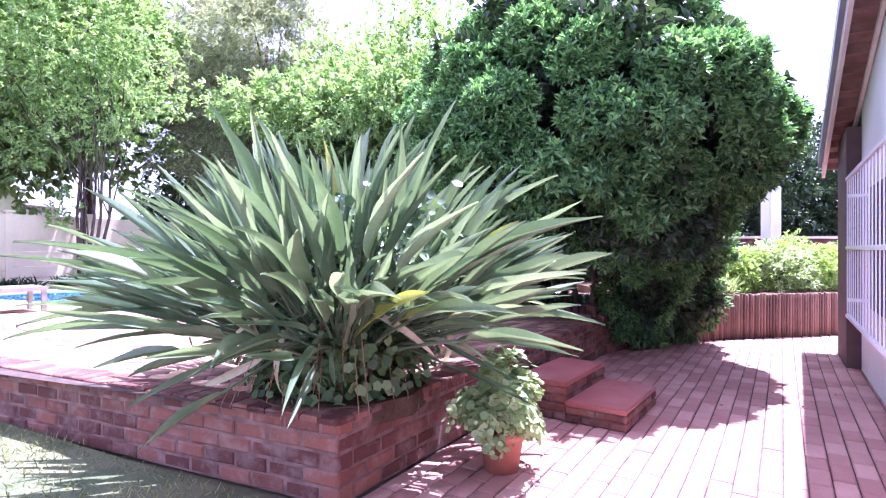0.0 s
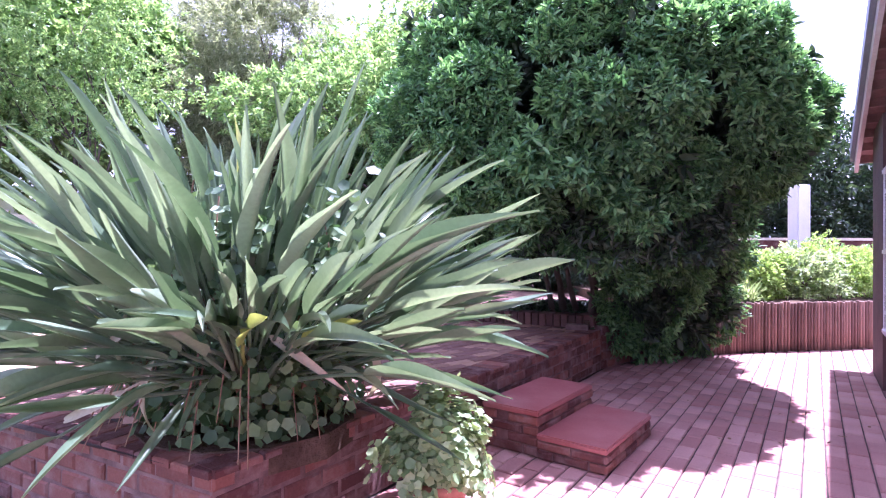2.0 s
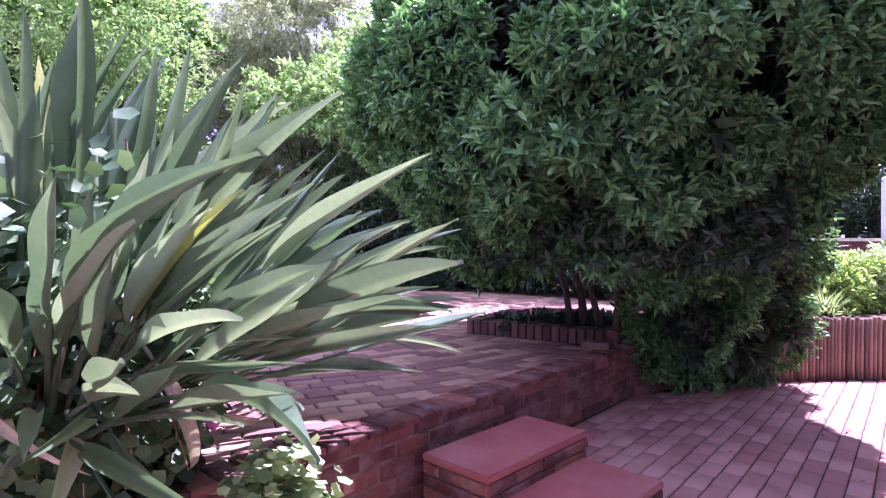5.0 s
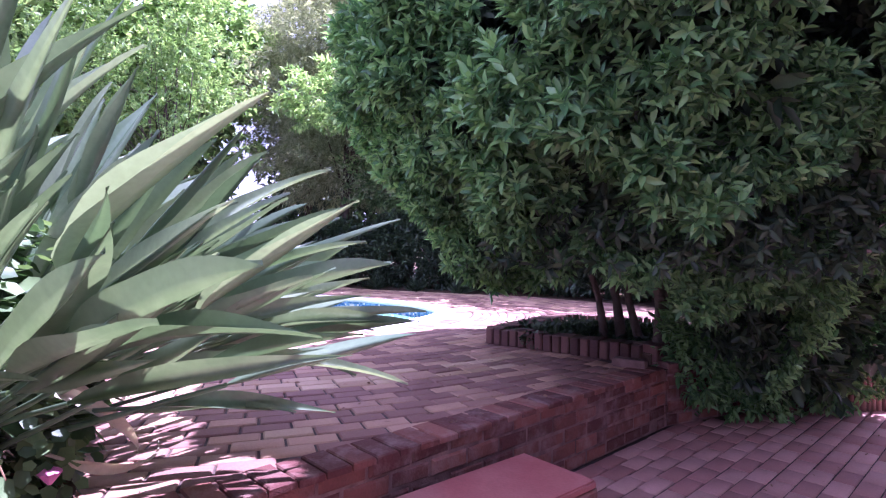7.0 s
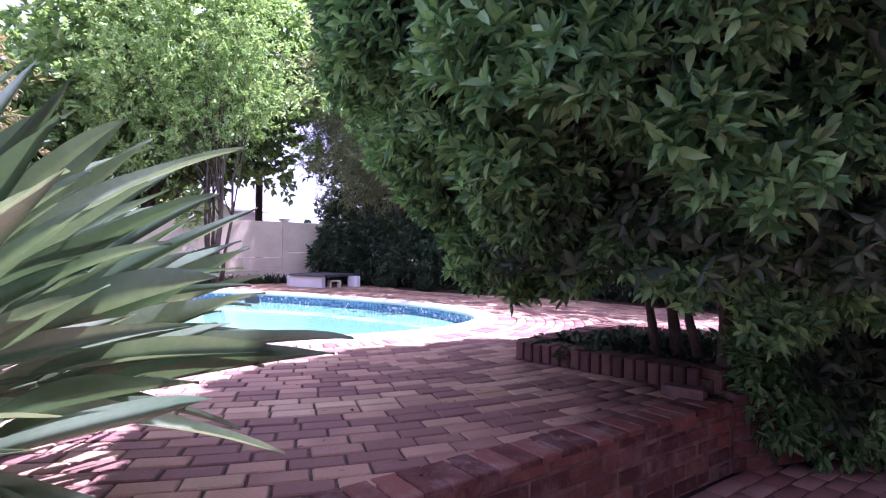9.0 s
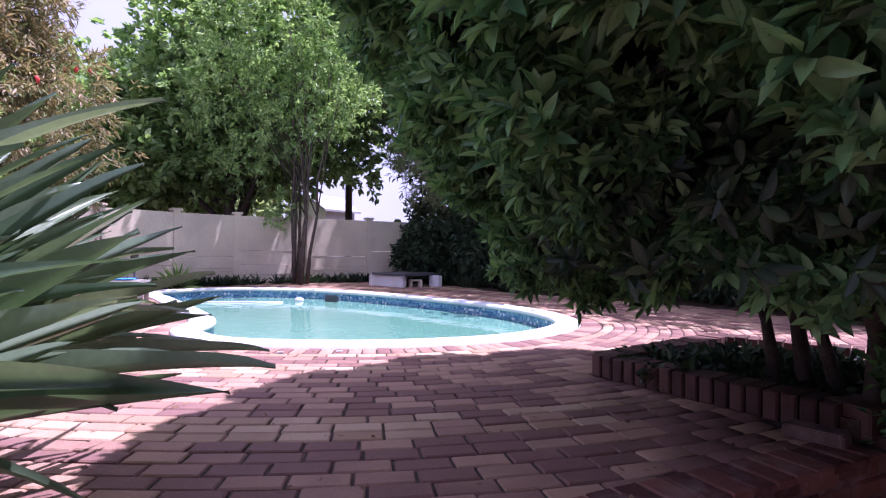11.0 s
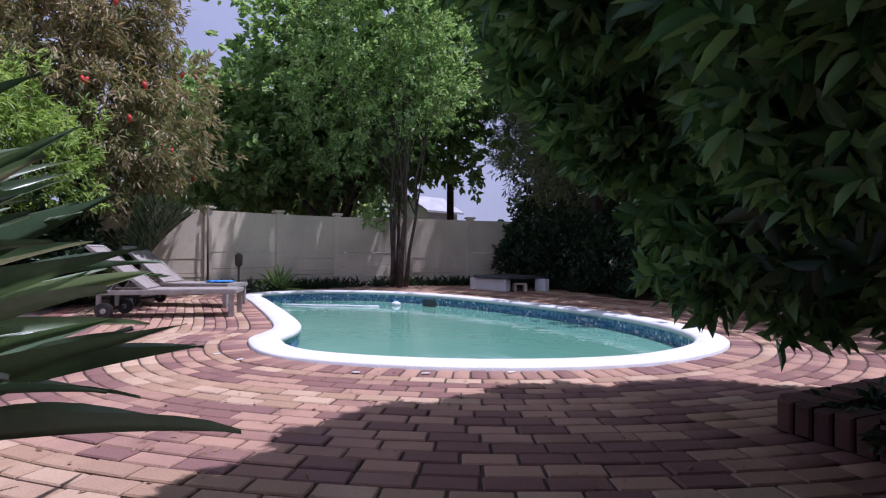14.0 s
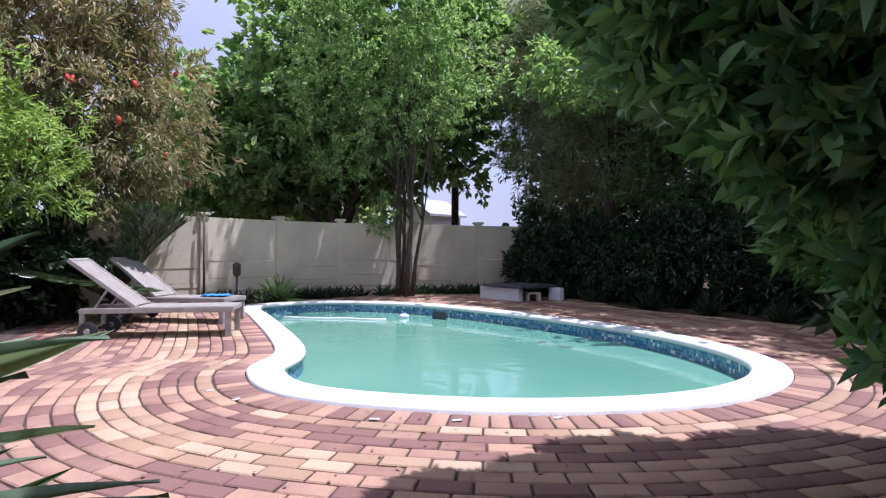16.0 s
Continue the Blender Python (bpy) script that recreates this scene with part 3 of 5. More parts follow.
SU = Vector((0.57, 0.822)).normalized()
step("step_1", Vector((1.23, 3.63)), SU, 0.43, 0.82, 0.15, 2, 5)
step("step_2", Vector((0.886, 3.885)), SU, 0.40, 0.845, 0.28, 4, 6)


# ---- pool ----
pool = thing("swimming_pool", "kidney shaped pool of cloudy green water with white coping", "pool", kind="structure", at=(-4, 8.6, 0))
IN = POOL - POOL_OUT * 0.28
CT = DECK + 0.025
co_v = [(POOL + POOL_OUT * 0.0, 0.30), (POOL, CT - 0.012), (POOL - POOL_OUT * 0.012, CT), (IN + POOL_OUT * 0.03, CT + 0.004), (IN + POOL_OUT * 0.004, CT - 0.014), (IN, CT - 0.05), (IN + POOL_OUT * 0.03, CT - 0.06)]
n = len(POOL)
v = np.concatenate([np.c_[r, np.full(n, z)] for r, z in co_v])
i = np.arange(n)
j = (i + 1) % n
q = np.concatenate([np.stack([i + k * n, j + k * n, j + (k + 1) * n, i + (k + 1) * n], 1) for k in range(len(co_v) - 1)])
put("coping", fast_mesh("coping", v, q, M_COPING, True), pool, None, "bright white rounded concrete coping")
WATER = 0.265
shellr = IN + POOL_OUT * 0.03
strip("pool_wall", shellr, CT - 0.06, shellr, -1.3, M_POOLIN, pool)
fill_with_hole("pool_floor", shellr[::3], None, -1.3, M_POOLIN, pool)
wat = fill_with_hole("water", shellr[::2], None, WATER, M_WATER, pool)
wat["label"] = "still milky green pool water"
# waterline tiles in two staggered courses, joined
tv, tf = [], []
ring = resample(shellr, 0.034)
rn = unit(np.roll(ring, -1, 0) - np.roll(ring, 1, 0))
rng = np.random.default_rng(4)
wv, wf = [], []
for c in range(6):
    for k in range(len(ring)):
        p, t = ring[k], rn[k]
        inn = np.array([-t[1], t[0]])
        o = p + inn * (0.008 + rng.uniform(0, 0.002))
        z0, z1 = CT - 0.062 - 0.034 * (c + 1) + 0.002, CT - 0.062 - 0.034 * c
        a0, a1 = o - t * 0.016, o + t * 0.016
        use_v, use_f = (wv, wf) if rng.random() < 0.07 else (tv, tf)
        b = len(use_v)
        use_v += [(a0[0], a0[1], z0), (a1[0], a1[1], z0), (a1[0], a1[1], z1), (a0[0], a0[1], z1)]
        use_f.append((b, b + 1, b + 2, b + 3))
tiles = put("waterline_tiles", fast_mesh("waterline_tiles", np.array(tv), np.array(tf), M_TILE), pool, None, "mottled blue mosaic waterline tiles")
tiles["kind"] = "stuff"
wt = put("white_tiles", fast_mesh("white_tiles", np.array(wv), np.array(wf), M_WHITE), pool, None, "white specks among the mosaic")
wt["kind"] = "stuff"
# skimmer mouth in the far wall and floating bits
sk = Geo()
sk.box((-5.55, 10.72, 0.31), (0.30, 0.03, 0.16), 3)
sk.make("skimmer", M_SLATE, pool, "dark skimmer opening in the tiles", bevel=0.01)


# ---- boundary wall ----
WALL_LINE = [Vector((-10.3, 2.0)), Vector((-9.35, 8.5)), Vector((-9.35, 10.0)), Vector((-9.15, 11.35)), Vector((-8.42, 12.85)), Vector((-7.75, 14.3)), Vector((-7.0, 15.9)), Vector((-6.2, 17.6))]
fence_top = 1.98


def fence_bay(idx, p, q):
    w = thing("wall_boundary_%d" % idx, "cream painted panelled boundary wall with patchy stains", "wall", kind="structure", at=(p.x, p.y, 0))
    d = (q - p).normalized()
    ang = math.degrees(math.atan2(d.y, d.x))
    ln = (q - p).length
    o = Vector((d.y, -d.x))
    c = (p + q) / 2
    rr = random.Random(idx)
    edges = [-0.1, 0.62, 0.86, 1.18, fence_top] if idx % 2 else [-0.1, 0.70, 0.78, 1.05, fence_top]
    for k in range(4):
        z0, z1 = edges[k], edges[k + 1]
        cc = c + o * (0.008 * (k % 2))
        Geo().box((cc.x, cc.y, (z0 + z1) / 2), (ln, 0.07, z1 - z0 - 0.006), ang).make("panel", M_FENCE, w, bevel=0.006)
    Geo().box((p.x, p.y, (fence_top + 0.03) / 2), (0.15, 0.15, fence_top + 0.03), ang).make("post", M_FENCE, w, bevel=0.01)
    Geo().box((p.x, p.y, fence_top + 0.055), (0.22, 0.22, 0.05), ang).make("post_cap", M_FENCE, w, bevel=0.012)
    return w


for idx in range(len(WALL_LINE) - 1):
    p, q = WALL_LINE[idx], WALL_LINE[idx + 1]
    if idx == 0:
        for k in range(3):
            fence_bay(10 + k, p.lerp(q, k / 3), p.lerp(q, (k + 1) / 3))
    else:
        fence_bay(idx, p, q)
pole = Geo().tube([(-9.16, 8.45, 0.3), (-9.19, 8.46, 2.05)], [0.022, 0.02], 8).make("fence_pole", M_BARK, None, "", True)
tagged(pole, "thin dark upright pole against the boundary wall", "pole")


# ---- house gable ----
HU = Vector((0.53, 0.848)).normalized()
HN = Vector((HU.y, -HU.x))
H0 = Vector((4.30, 5.55))                       # foot of the wall where plaster meets the dark pier
house = thing("house", "white plastered house gable with dark brick pier and timber verge", "house", at=(H0.x, H0.y, 0))


def on_wall(s, off=0.0):
    return H0 + HU * s - HN * off


def roof_z(s):
    return 2.82 - 0.307 * s


hang = math.degrees(math.atan2(HU.y, HU.x))
# plastered gable wall with a sloping top
g = Geo()
a0, a1 = on_wall(-9.0), on_wall(0.0)
b0, b1 = a0 + HN * 0.22, a1 + HN * 0.22
zt0, zt1 = roof_z(-3.2) - 0.1, roof_z(0) - 0.1
am = on_wall(-3.2)
bmid = am + HN * 0.22
g.v = [Vector((*p, z)) for p, z in ((a0, 0), (a1, 0), (a1, zt1), (am, zt0), (a0, zt0 - 2.6), (b0, 0), (b1, 0), (b1, zt1), (bmid, zt0), (b0, zt0 - 2.6))]
g.f = [(0, 1, 2, 3, 4), (9, 8, 7, 6, 5), (0, 5, 6, 1), (1, 6, 7, 2), (2, 7, 8, 3), (3, 8, 9, 4), (4, 9, 5, 0)]
g.make("plaster_wall", M_PLASTER, house, "white plastered wall")
# dark pier of laid bricks
pier = Geo()
c = on_wall(0.5, -0.035)
pier.box((c.x, c.y, 1.25), (0.98, 0.32, 2.5), hang)
pier_ob = pier.make("pier", M_DARKBRICK, house, "dark face-brick pier")
pb = face_brick_mesh("brick", 0.212, 0.06, 0.073, M_DARKBRICK)
pe_b = face_brick_mesh("brick", 0.15, 0.05, 0.073, M_DARKBRICK)
for k in range(29):
    s = 0.0 if k % 2 else -0.111
    while s < 0.9:
        m_ = s + 0.111
        if m_ > 0.05:
            p = on_wall(m_, 0.118)
            put("brick", pb, pier_ob, Matrix.Translation((p.x, p.y, 0.043 + 0.085 * k)) @ Matrix.Rotation(radians(hang) + math.pi, 4, "Z"))
        s += 0.222
    p = on_wall(0.012, 0.055)
    put("brick", pe_b, pier_ob, Matrix.Translation((p.x, p.y, 0.043 + 0.085 * k)) @ Matrix.Rotation(radians(hang) - math.pi / 2, 4, "Z"))
# house body behind
body = Geo()
c = on_wall(-3.9) + HN * 3.2
body.box((c.x, c.y, 1.3), (9.8, 5.9, 2.6), hang)
body.make("house_body", M_PLASTER, house)
# roof slopes, verge board, roof edge and outriggers
for s0, s1 in ((1.6, -3.2), (-3.2, -9.4)):
    r = Geo()
    z0, z1 = (roof_z(s0), roof_z(s1)) if s0 > 0 else (roof_z(s0), roof_z(-3.2) - 3.1)
    pa, pb_ = on_wall(s0, 0.25), on_wall(s1, 0.25)
    qa, qb = pa + HN * 7.0, pb_ + HN * 7.0
    r.v = [Vector((*p, z)) for p, z in ((pa, z0), (pb_, z1), (qb, z1), (qa, z0), (pa, z0 + 0.06), (pb_, z1 + 0.06), (qb, z1 + 0.06), (qa, z0 + 0.06))]
    r.f = [(0, 1, 2, 3), (7, 6, 5, 4), (0, 4, 5, 1), (1, 5, 6, 2), (2, 6, 7, 3), (3, 7, 4, 0)]
    r.make("roof", M_ROOFEDGE, house, "grey sheet roof slope")
sl = (Vector((*on_wall(-3.2, 0.25), roof_z(-3.2))) - Vector((*on_wall(1.6, 0.25), roof_z(1.6))))
mid = Vector((*on_wall(-0.8, 0.25), roof_z(-0.8)))
xa = sl.normalized()
ya = Vector((HN.x, HN.y, 0))
rot = Matrix((xa, ya, xa.cross(ya))).transposed()
if (xa.cross(ya)).z < 0:
    rot = Matrix((xa, -ya, xa.cross(-ya))).transposed()
Geo().box(mid - ya * 0.02 + Vector((0, 0, 0.03)), (sl.length, 0.05, 0.15), tilt=rot).make("roof_edge", M_ROOFEDGE, house, "blue grey roof edge flashing")
Geo().box(mid + ya * 0.015 + Vector((0, 0, -0.09)), (sl.length, 0.035, 0.17), tilt=rot).make("bargeboard", M_FASCIA, house, "faded pinkish white bargeboard")
for k in range(16):
    s = 1.5 - 0.30 * k
    p = on_wall(s, 0.11)
    Geo().box((p.x, p.y, roof_z(s) - 0.06), (0.06, 0.24, 0.09), hang).make("outrigger", M_RAFTER, house)
sof = Geo().box(mid + ya * 0.13 + Vector((0, 0, -0.02)), (sl.length, 0.24, 0.02), tilt=rot).make("soffit", M_RAFTER, house, "brown boarded verge soffit")
Geo().box(mid + ya * 0.225 + Vector((0, 0, -0.16)), (sl.length, 0.03, 0.06), tilt=rot).make("wall_trim", M_FASCIA, house)
# barred window
win = Geo()
c = on_wall(-2.1, 0.002)
win.box((c.x, c.y, 1.25), (2.6, 0.03, 1.1), hang)
win.make("window", M_SLATE, house, "dark window behind white bars")
gr = thing("window_grille", "white painted steel burglar bars over the window", "window grille", at=(on_wall(-0.5).x, on_wall(-0.5).y, 0.6))
for z in (0.60, 1.25, 1.91):
    c = on_wall(-2.1, 0.16)
    Geo().box((c.x, c.y, z), (3.2, 0.03, 0.035), hang).make("rail", M_WHITE, gr, bevel=0.004)
bar = Geo().box((0, 0, 0), (0.009, 0.009, 1.33)).make("bar", M_WHITE, gr)
bar_me = bar.data
bpy.data.objects.remove(bar)
for k in range(20):
    p = on_wall(-0.5 - 0.168 * k, 0.16)
    put("bar", bar_me, gr, Matrix.Translation((p.x, p.y, 1.255)) @ Matrix.Rotation(radians(hang), 4, "Z"))
for s in (-0.52, -3.66):
    for z in (0.75, 1.75):
        c = on_wall(s, 0.08)
        Geo().box((c.x, c.y, z), (0.03, 0.16, 0.03), hang).make("bracket", M_WHITE, gr)


# ---- pole edging of the raised bed ----
edging = thing("pole_edging", "row of upright brown poles edging the raised bed", "edging", kind="structure", at=(4.5, 7.5, 0))
pe = Geo().tube([(0, 0, -0.02), (0, 0, 0.3), (0, 0, 0.60), (0, 0, 0.615)], [0.019, 0.020, 0.019, 0.012], 7)
pe_me = mesh_of("pole", pe.v, pe.f, M_BAMBOO, True)
e_pts = [Vector((2.75, 7.18)), Vector((3.45, 7.25)), Vector((4.1, 7.5)), Vector((4.9, 7.62)), Vector((5.75, 7.85)), Vector((7.0, 8.0))]
rr = random.Random(3)
for p, q in zip(e_pts, e_pts[1:]):
    cnt = int((q - p).length / 0.043)
    for k in range(cnt):
        m = p.lerp(q, k / cnt)
        put("pole", pe_me, edging, Matrix.Translation((m.x, m.y + rr.uniform(-0.006, 0.006), 0)) @ Matrix.Diagonal((1, 1, rr.uniform(0.98, 1.02), 1)))
bed = Geo().prism([(2.7, 7.25), (3.45, 7.32), (4.1, 7.57), (4.9, 7.69), (5.75, 7.92), (7, 8.06), (12, 8.1), (12, 14), (2.4, 14)], 0.0, 0.57).make("raised_bed_soil", M_SOIL)
tagged(bed, "dark soil of the raised flower bed", "soil", kind="structure")


# ---- the big round tree ----
TREE = thing("round_tree", "dense dark green broadleaf tree with rounded crown in a planter", "tree", at=(1.9, 6.9, 0.45))
CROWN_C = np.array([1.67, 6.41])
CROWN_Z = [0.05, 0.5, 0.95, 1.27, 1.6, 1.9, 2.3, 2.7, 3.1, 3.35, 3.7, 4.1, 4.35, 4.5]
CROWN_R = [1.10, 1.15, 1.20, 1.42, 1.66, 1.90, 2.12, 2.12, 1.95, 1.75, 1.40, 0.88, 0.5, 0.0]


def rosettes(name, tips, axes, per, length, width, mat, rng, parent, label=""):
    """Shoot tips, each with a whorl of pointed leaves spread round its axis."""
    n = len(tips)
    axes = unit(axes)
    e1 = unit(np.cross(axes, rng.normal(size=(n, 3))))
    e2 = np.cross(axes, e1)
    k = np.tile(np.arange(per), n)
    ang = k * 2.4 + np.repeat(rng.uniform(0, 6.28, n), per) + rng.normal(size=n * per) * 0.2
    A, E1, E2 = (np.repeat(q, per, 0) for q in (axes, e1, e2))
    open_ = np.interp(k / per, [0, 1], [0.35, 1.45]) + rng.normal(size=n * per) * 0.18
    way = A * np.cos(open_)[:, None] + (E1 * np.cos(ang)[:, None] + E2 * np.sin(ang)[:, None]) * np.sin(open_)[:, None]
    base = np.repeat(tips, per, 0) - A * (length * 0.75 * k / per)[:, None]
    size = np.repeat(rng.uniform(0.75, 1.2, n), per) * rng.uniform(0.8, 1.15, n * per)
    return put(name, leaves(name, base, way, length * size, width * size, mat, rng, 0.22, 0.30, A + [0, 0, 0.3]), parent, None, label)


def crown_floor(p):
    """The crown is bare below head height over the terrace and reaches the ground on the path side."""
    side = (p[:, 0] - EDGE_A.x) * N.x + (p[:, 1] - EDGE_A.y) * N.y
    low = np.clip(1.10 - 2.4 * (side - 0.02), 0.04, 1.10) + np.clip(6.5 + 0.3 * (p[:, 0] - 2.0) - p[:, 1], 0, 0.8) * 1.1 * np.clip(side * 2.5, 0, 1)
    return low + 0.07 * np.sin(p[:, 0] * 9) * np.sin(p[:, 1] * 8 + 1)


def crown_shell(n, rng, depth):
    """Points over the lumpy teardrop of the crown and the way it faces there."""
    z = rng.uniform(0.05, 4.5, n * 3)
    slope = -np.gradient(np.interp(np.linspace(0, 4.6, 93), CROWN_Z, CROWN_R), 0.05)
    nz = np.clip(np.interp(z, np.linspace(0, 4.6, 93), slope), -1.5, 4)
    r = np.interp(z, CROWN_Z, CROWN_R)
    keep = rng.uniform(0, 1, n * 3) < r * np.sqrt(1 + nz * nz) / 4.0
    z, nz, r = z[keep][:n], nz[keep][:n], r[keep][:n]
    th = rng.uniform(-math.pi, math.pi, len(z))
    r = r * (1 - 0.24 * np.clip((2.15 - z) / 0.8, 0, 1) * np.exp(-((th + 1.15) / 0.75) ** 2))
    p = np.stack([CROWN_C[0] + r * np.cos(th), CROWN_C[1] + r * np.sin(th), z], 1)
    lob = np.random.default_rng(77)
    lt, lz = lob.uniform(-math.pi, math.pi, 190), lob.uniform(0.6, 4.5, 190)
    lr = np.interp(lz, CROWN_Z, CROWN_R) * (1 - 0.24 * np.clip((2.15 - lz) / 0.8, 0, 1) * np.exp(-((lt + 1.15) / 0.75) ** 2))
    lc = np.stack([CROWN_C[0] + lr * np.cos(lt), CROWN_C[1] + lr * np.sin(lt), lz], 1)
    d2 = ((p[:, None] - lc[None]) ** 2).sum(-1)
    swell = 0.20 * np.exp(-d2 / 0.07).max(1) + 0.12 * np.exp(-d2 / 0.3).max(1) - 0.20
    face = unit(np.stack([np.cos(th), np.sin(th), nz], 1))
    face = unit(face + 0.9 * (p - lc[d2.argmin(1)]))
    p = p + face * (swell - depth * rng.uniform(0, 1, len(z)) ** 1.3)[:, None]
    ok = p[:, 2] > crown_floor(p)
    return p[ok], face[ok]


rng = np.random.default_rng(11)
p, face = crown_shell(27000, rng, 0.13)
rosettes("crown", p, face + [0, 0, 0.55] + rng.normal(size=p.shape) * 0.35, 9, 0.068, 0.026, M_LEAF_BIG, rng, TREE, "glossy pointed leaves in whorls")
# leaves behind the outer shoots: the dark colour stands for shade
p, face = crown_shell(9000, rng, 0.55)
rosettes("shade_tinted_leaves", p - face * 0.12, face + rng.normal(size=p.shape) * 0.6, 9, 0.085, 0.038, M_LEAF_DARK, rng, TREE, "leaves under the outer shoots with shade put in their colour")
# hanging underside over the terrace, its shade painted in with the dark leaf
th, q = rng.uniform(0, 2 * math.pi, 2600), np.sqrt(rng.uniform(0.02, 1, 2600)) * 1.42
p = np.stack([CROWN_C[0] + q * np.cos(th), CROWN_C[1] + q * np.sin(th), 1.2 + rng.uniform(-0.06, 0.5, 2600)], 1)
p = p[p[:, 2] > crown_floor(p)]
rosettes("underside", p, rng.normal(size=p.shape) * 0.7 + [0, 0, -0.5], 8, 0.075, 0.029, M_LEAF_DARK, rng, TREE, "drooping lower leaves coloured dark as if shaded")
# sprays that stand out of the crown
for c, r, n in (((1.0, 4.66, 1.98), 0.27, 90), ((1.25, 4.62, 1.84), 0.2, 50), ((1.62, 4.82, 1.66), 0.24, 70), ((1.85, 4.9, 1.5), 0.16, 36), ((0.95, 4.9, 1.62), 0.2, 36), ((0.68, 6.1, 1.08), 0.15, 34), ((0.95, 6.1, 1.1), 0.15, 30)):
    d = unit(rng.normal(size=(n, 3)))
    rosettes("spray", np.array(c) + d * r * rng.uniform(0.5, 1.05, (n, 1)), d * 0.5 + [-0.1, -0.45, 0.6] + rng.normal(size=d.shape) * 0.2, 9, 0.085, 0.031, M_LEAF_BIG, rng, TREE)
# crown interior, shade put into the leaf colour
crown("inner_foliage", [(1.67, 6.41, 2.75, 1.72, 1.72, 1.35), (2.6, 6.95, 0.95, 0.8, 0.5, 0.85), (1.6, 6.4, 1.7, 1.25, 1.25, 0.6)], 13000, 8, 0.13, 0.06, M_LEAF_DARK, 12, TREE, 1.0, (0.3, 1.0), 0.2, lambda p: crown_floor(p) + 0.12, "inner leaves with the crown's shade in their dark colour")
crown("skirt", [(2.12, 6.52, 0.55, 0.28, 0.16, 0.50), (2.5, 6.72, 0.6, 0.4, 0.22, 0.6), (2.95, 6.98, 0.6, 0.42, 0.24, 0.58), (3.3, 7.05, 0.72, 0.36, 0.26, 0.62), (3.2, 6.9, 1.35, 0.5, 0.4, 0.5)], 2400, 8, 0.075, 0.03, M_LEAF_BIG, 19, TREE, 0.9, (0.4, 1.05), 0.1, 0.03, "leaves hanging over the planter wall to the paving")
# added dark leaves that make the planter floor look shaded
crown("planter_darkening", [(1.3, 7.3, 0.50, 0.75, 0.55, 0.08), (1.9, 7.4, 0.50, 0.6, 0.7, 0.09)], 600, 8, 0.07, 0.04, M_LEAF_DARK, 13, TREE, 1.0, (0.2, 1.0), 0.5, 0.48, "low dark leaves added round the trunks to pass for shade")
tree_blobs = [(1.67, 6.41, 2.8, 1.7, 1.7, 1.2), (1.2, 5.6, 2.2, 0.8, 0.8, 0.6), (2.5, 6.4, 2.0, 0.9, 0.9, 0.7), (0.8, 6.8, 2.2, 0.8, 0.8, 0.7)]
g = Geo()
rr = random.Random(8)
for k in range(7):
    x, y = 1.5 + 0.13 * k + rr.uniform(-0.04, 0.04), 6.75 + 0.05 * k + rr.uniform(-0.2, 0.2)
    t = (x + rr.uniform(-0.7, 0.7), y + rr.uniform(-0.8, 0.4), 3.0)
    limbs(g, (x, y, 0.42), t, rr.uniform(0.03, 0.052), 20 + k, tree_blobs, 4, 0.6)
g.make("trunk", M_BARK, TREE, "several dark slender trunks", True)


# ---- strap-leaved clump at the terrace corner ----
def blade_mesh(name, mat, stalk, length, width, bend, fold, seed, twist=0.0):
    """A long stalk and a folded, tapering paddle blade, growing along +z and bending to +x."""
    rr = random.Random(seed)
    v, f = [], []
    total = stalk + length
    rows_s, rows_b, seg = 6, 12, 5

    def at(s):
        u = s / total
        a = bend * u * u
        return Vector((s * math.sin(a) * 0.9, 0, s * math.cos(a * 0.8))), a

    for r_ in range(rows_s + 1):
        p, a = at(stalk * r_ / rows_s)
        rad = 0.011 - 0.005 * r_ / rows_s
        for k in range(seg):
            w = 2 * math.pi * k / seg
            v.append(p + Vector((rad * math.cos(w) * math.cos(a), rad * math.sin(w), -rad * math.cos(w) * math.sin(a))))
    for r_ in range(rows_s):
        for k in range(seg):
            f.append((r_ * seg + k, r_ * seg + (k + 1) % seg, (r_ + 1) * seg + (k + 1) % seg, (r_ + 1) * seg + k))
    b0 = len(v)
    wave = rr.uniform(0, 6)
    for r_ in range(rows_b + 1):
        t = r_ / rows_b
        p, a = at(stalk + length * t)
        w = width * 0.5 * (math.sin(math.pi * min(1, t ** 0.75 * 0.97 + 0.03)) ** 0.8)
        nrm = Vector((-math.cos(a), 0, math.sin(a)))
        tw = twist * t
        for c in (-1, -0.5, 0, 0.5, 1):
            lift = fold * abs(c) ** 1.4 * w * 1.1 + 0.006 * math.sin(wave + 9 * t + 2 * c) * abs(c)
            side = Vector((0, 1, 0)) * math.cos(tw) + nrm * math.sin(tw)
            v.append(p + side * (c * w * (1 - 0.30 * fold)) + nrm * lift)
    for r_ in range(rows_b):
        for c in range(4):
            q = b0 + r_ * 5 + c
            f.append((q, q + 1, q + 6, q + 5))
    return mesh_of(name, v, f, mat, True)


STREL_C = Vector((-0.62, 3.24))
strel = thing("strelitzia_clump", "large clump of grey-green paddle leaves at the terrace corner", "plant", at=(STREL_C.x, STREL_C.y, DECK))
variants = [blade_mesh("leaf", M_LEAF_STREL, 0.66 + 0.05 * (k % 4), 0.42 + 0.04 * (k % 5), 0.056 + 0.007 * (k % 3), (-0.08, 0.02, 0.07, 0.14, 0.26)[k % 5], 0.75 + 0.25 * (k % 4), k, 0.35 * ((k % 5) - 2)) for k in range(16)]
yellow = blade_mesh("leaf", M_LEAF_YEL, 0.7, 0.48, 0.075, 0.1, 0.5, 77, 0.2)
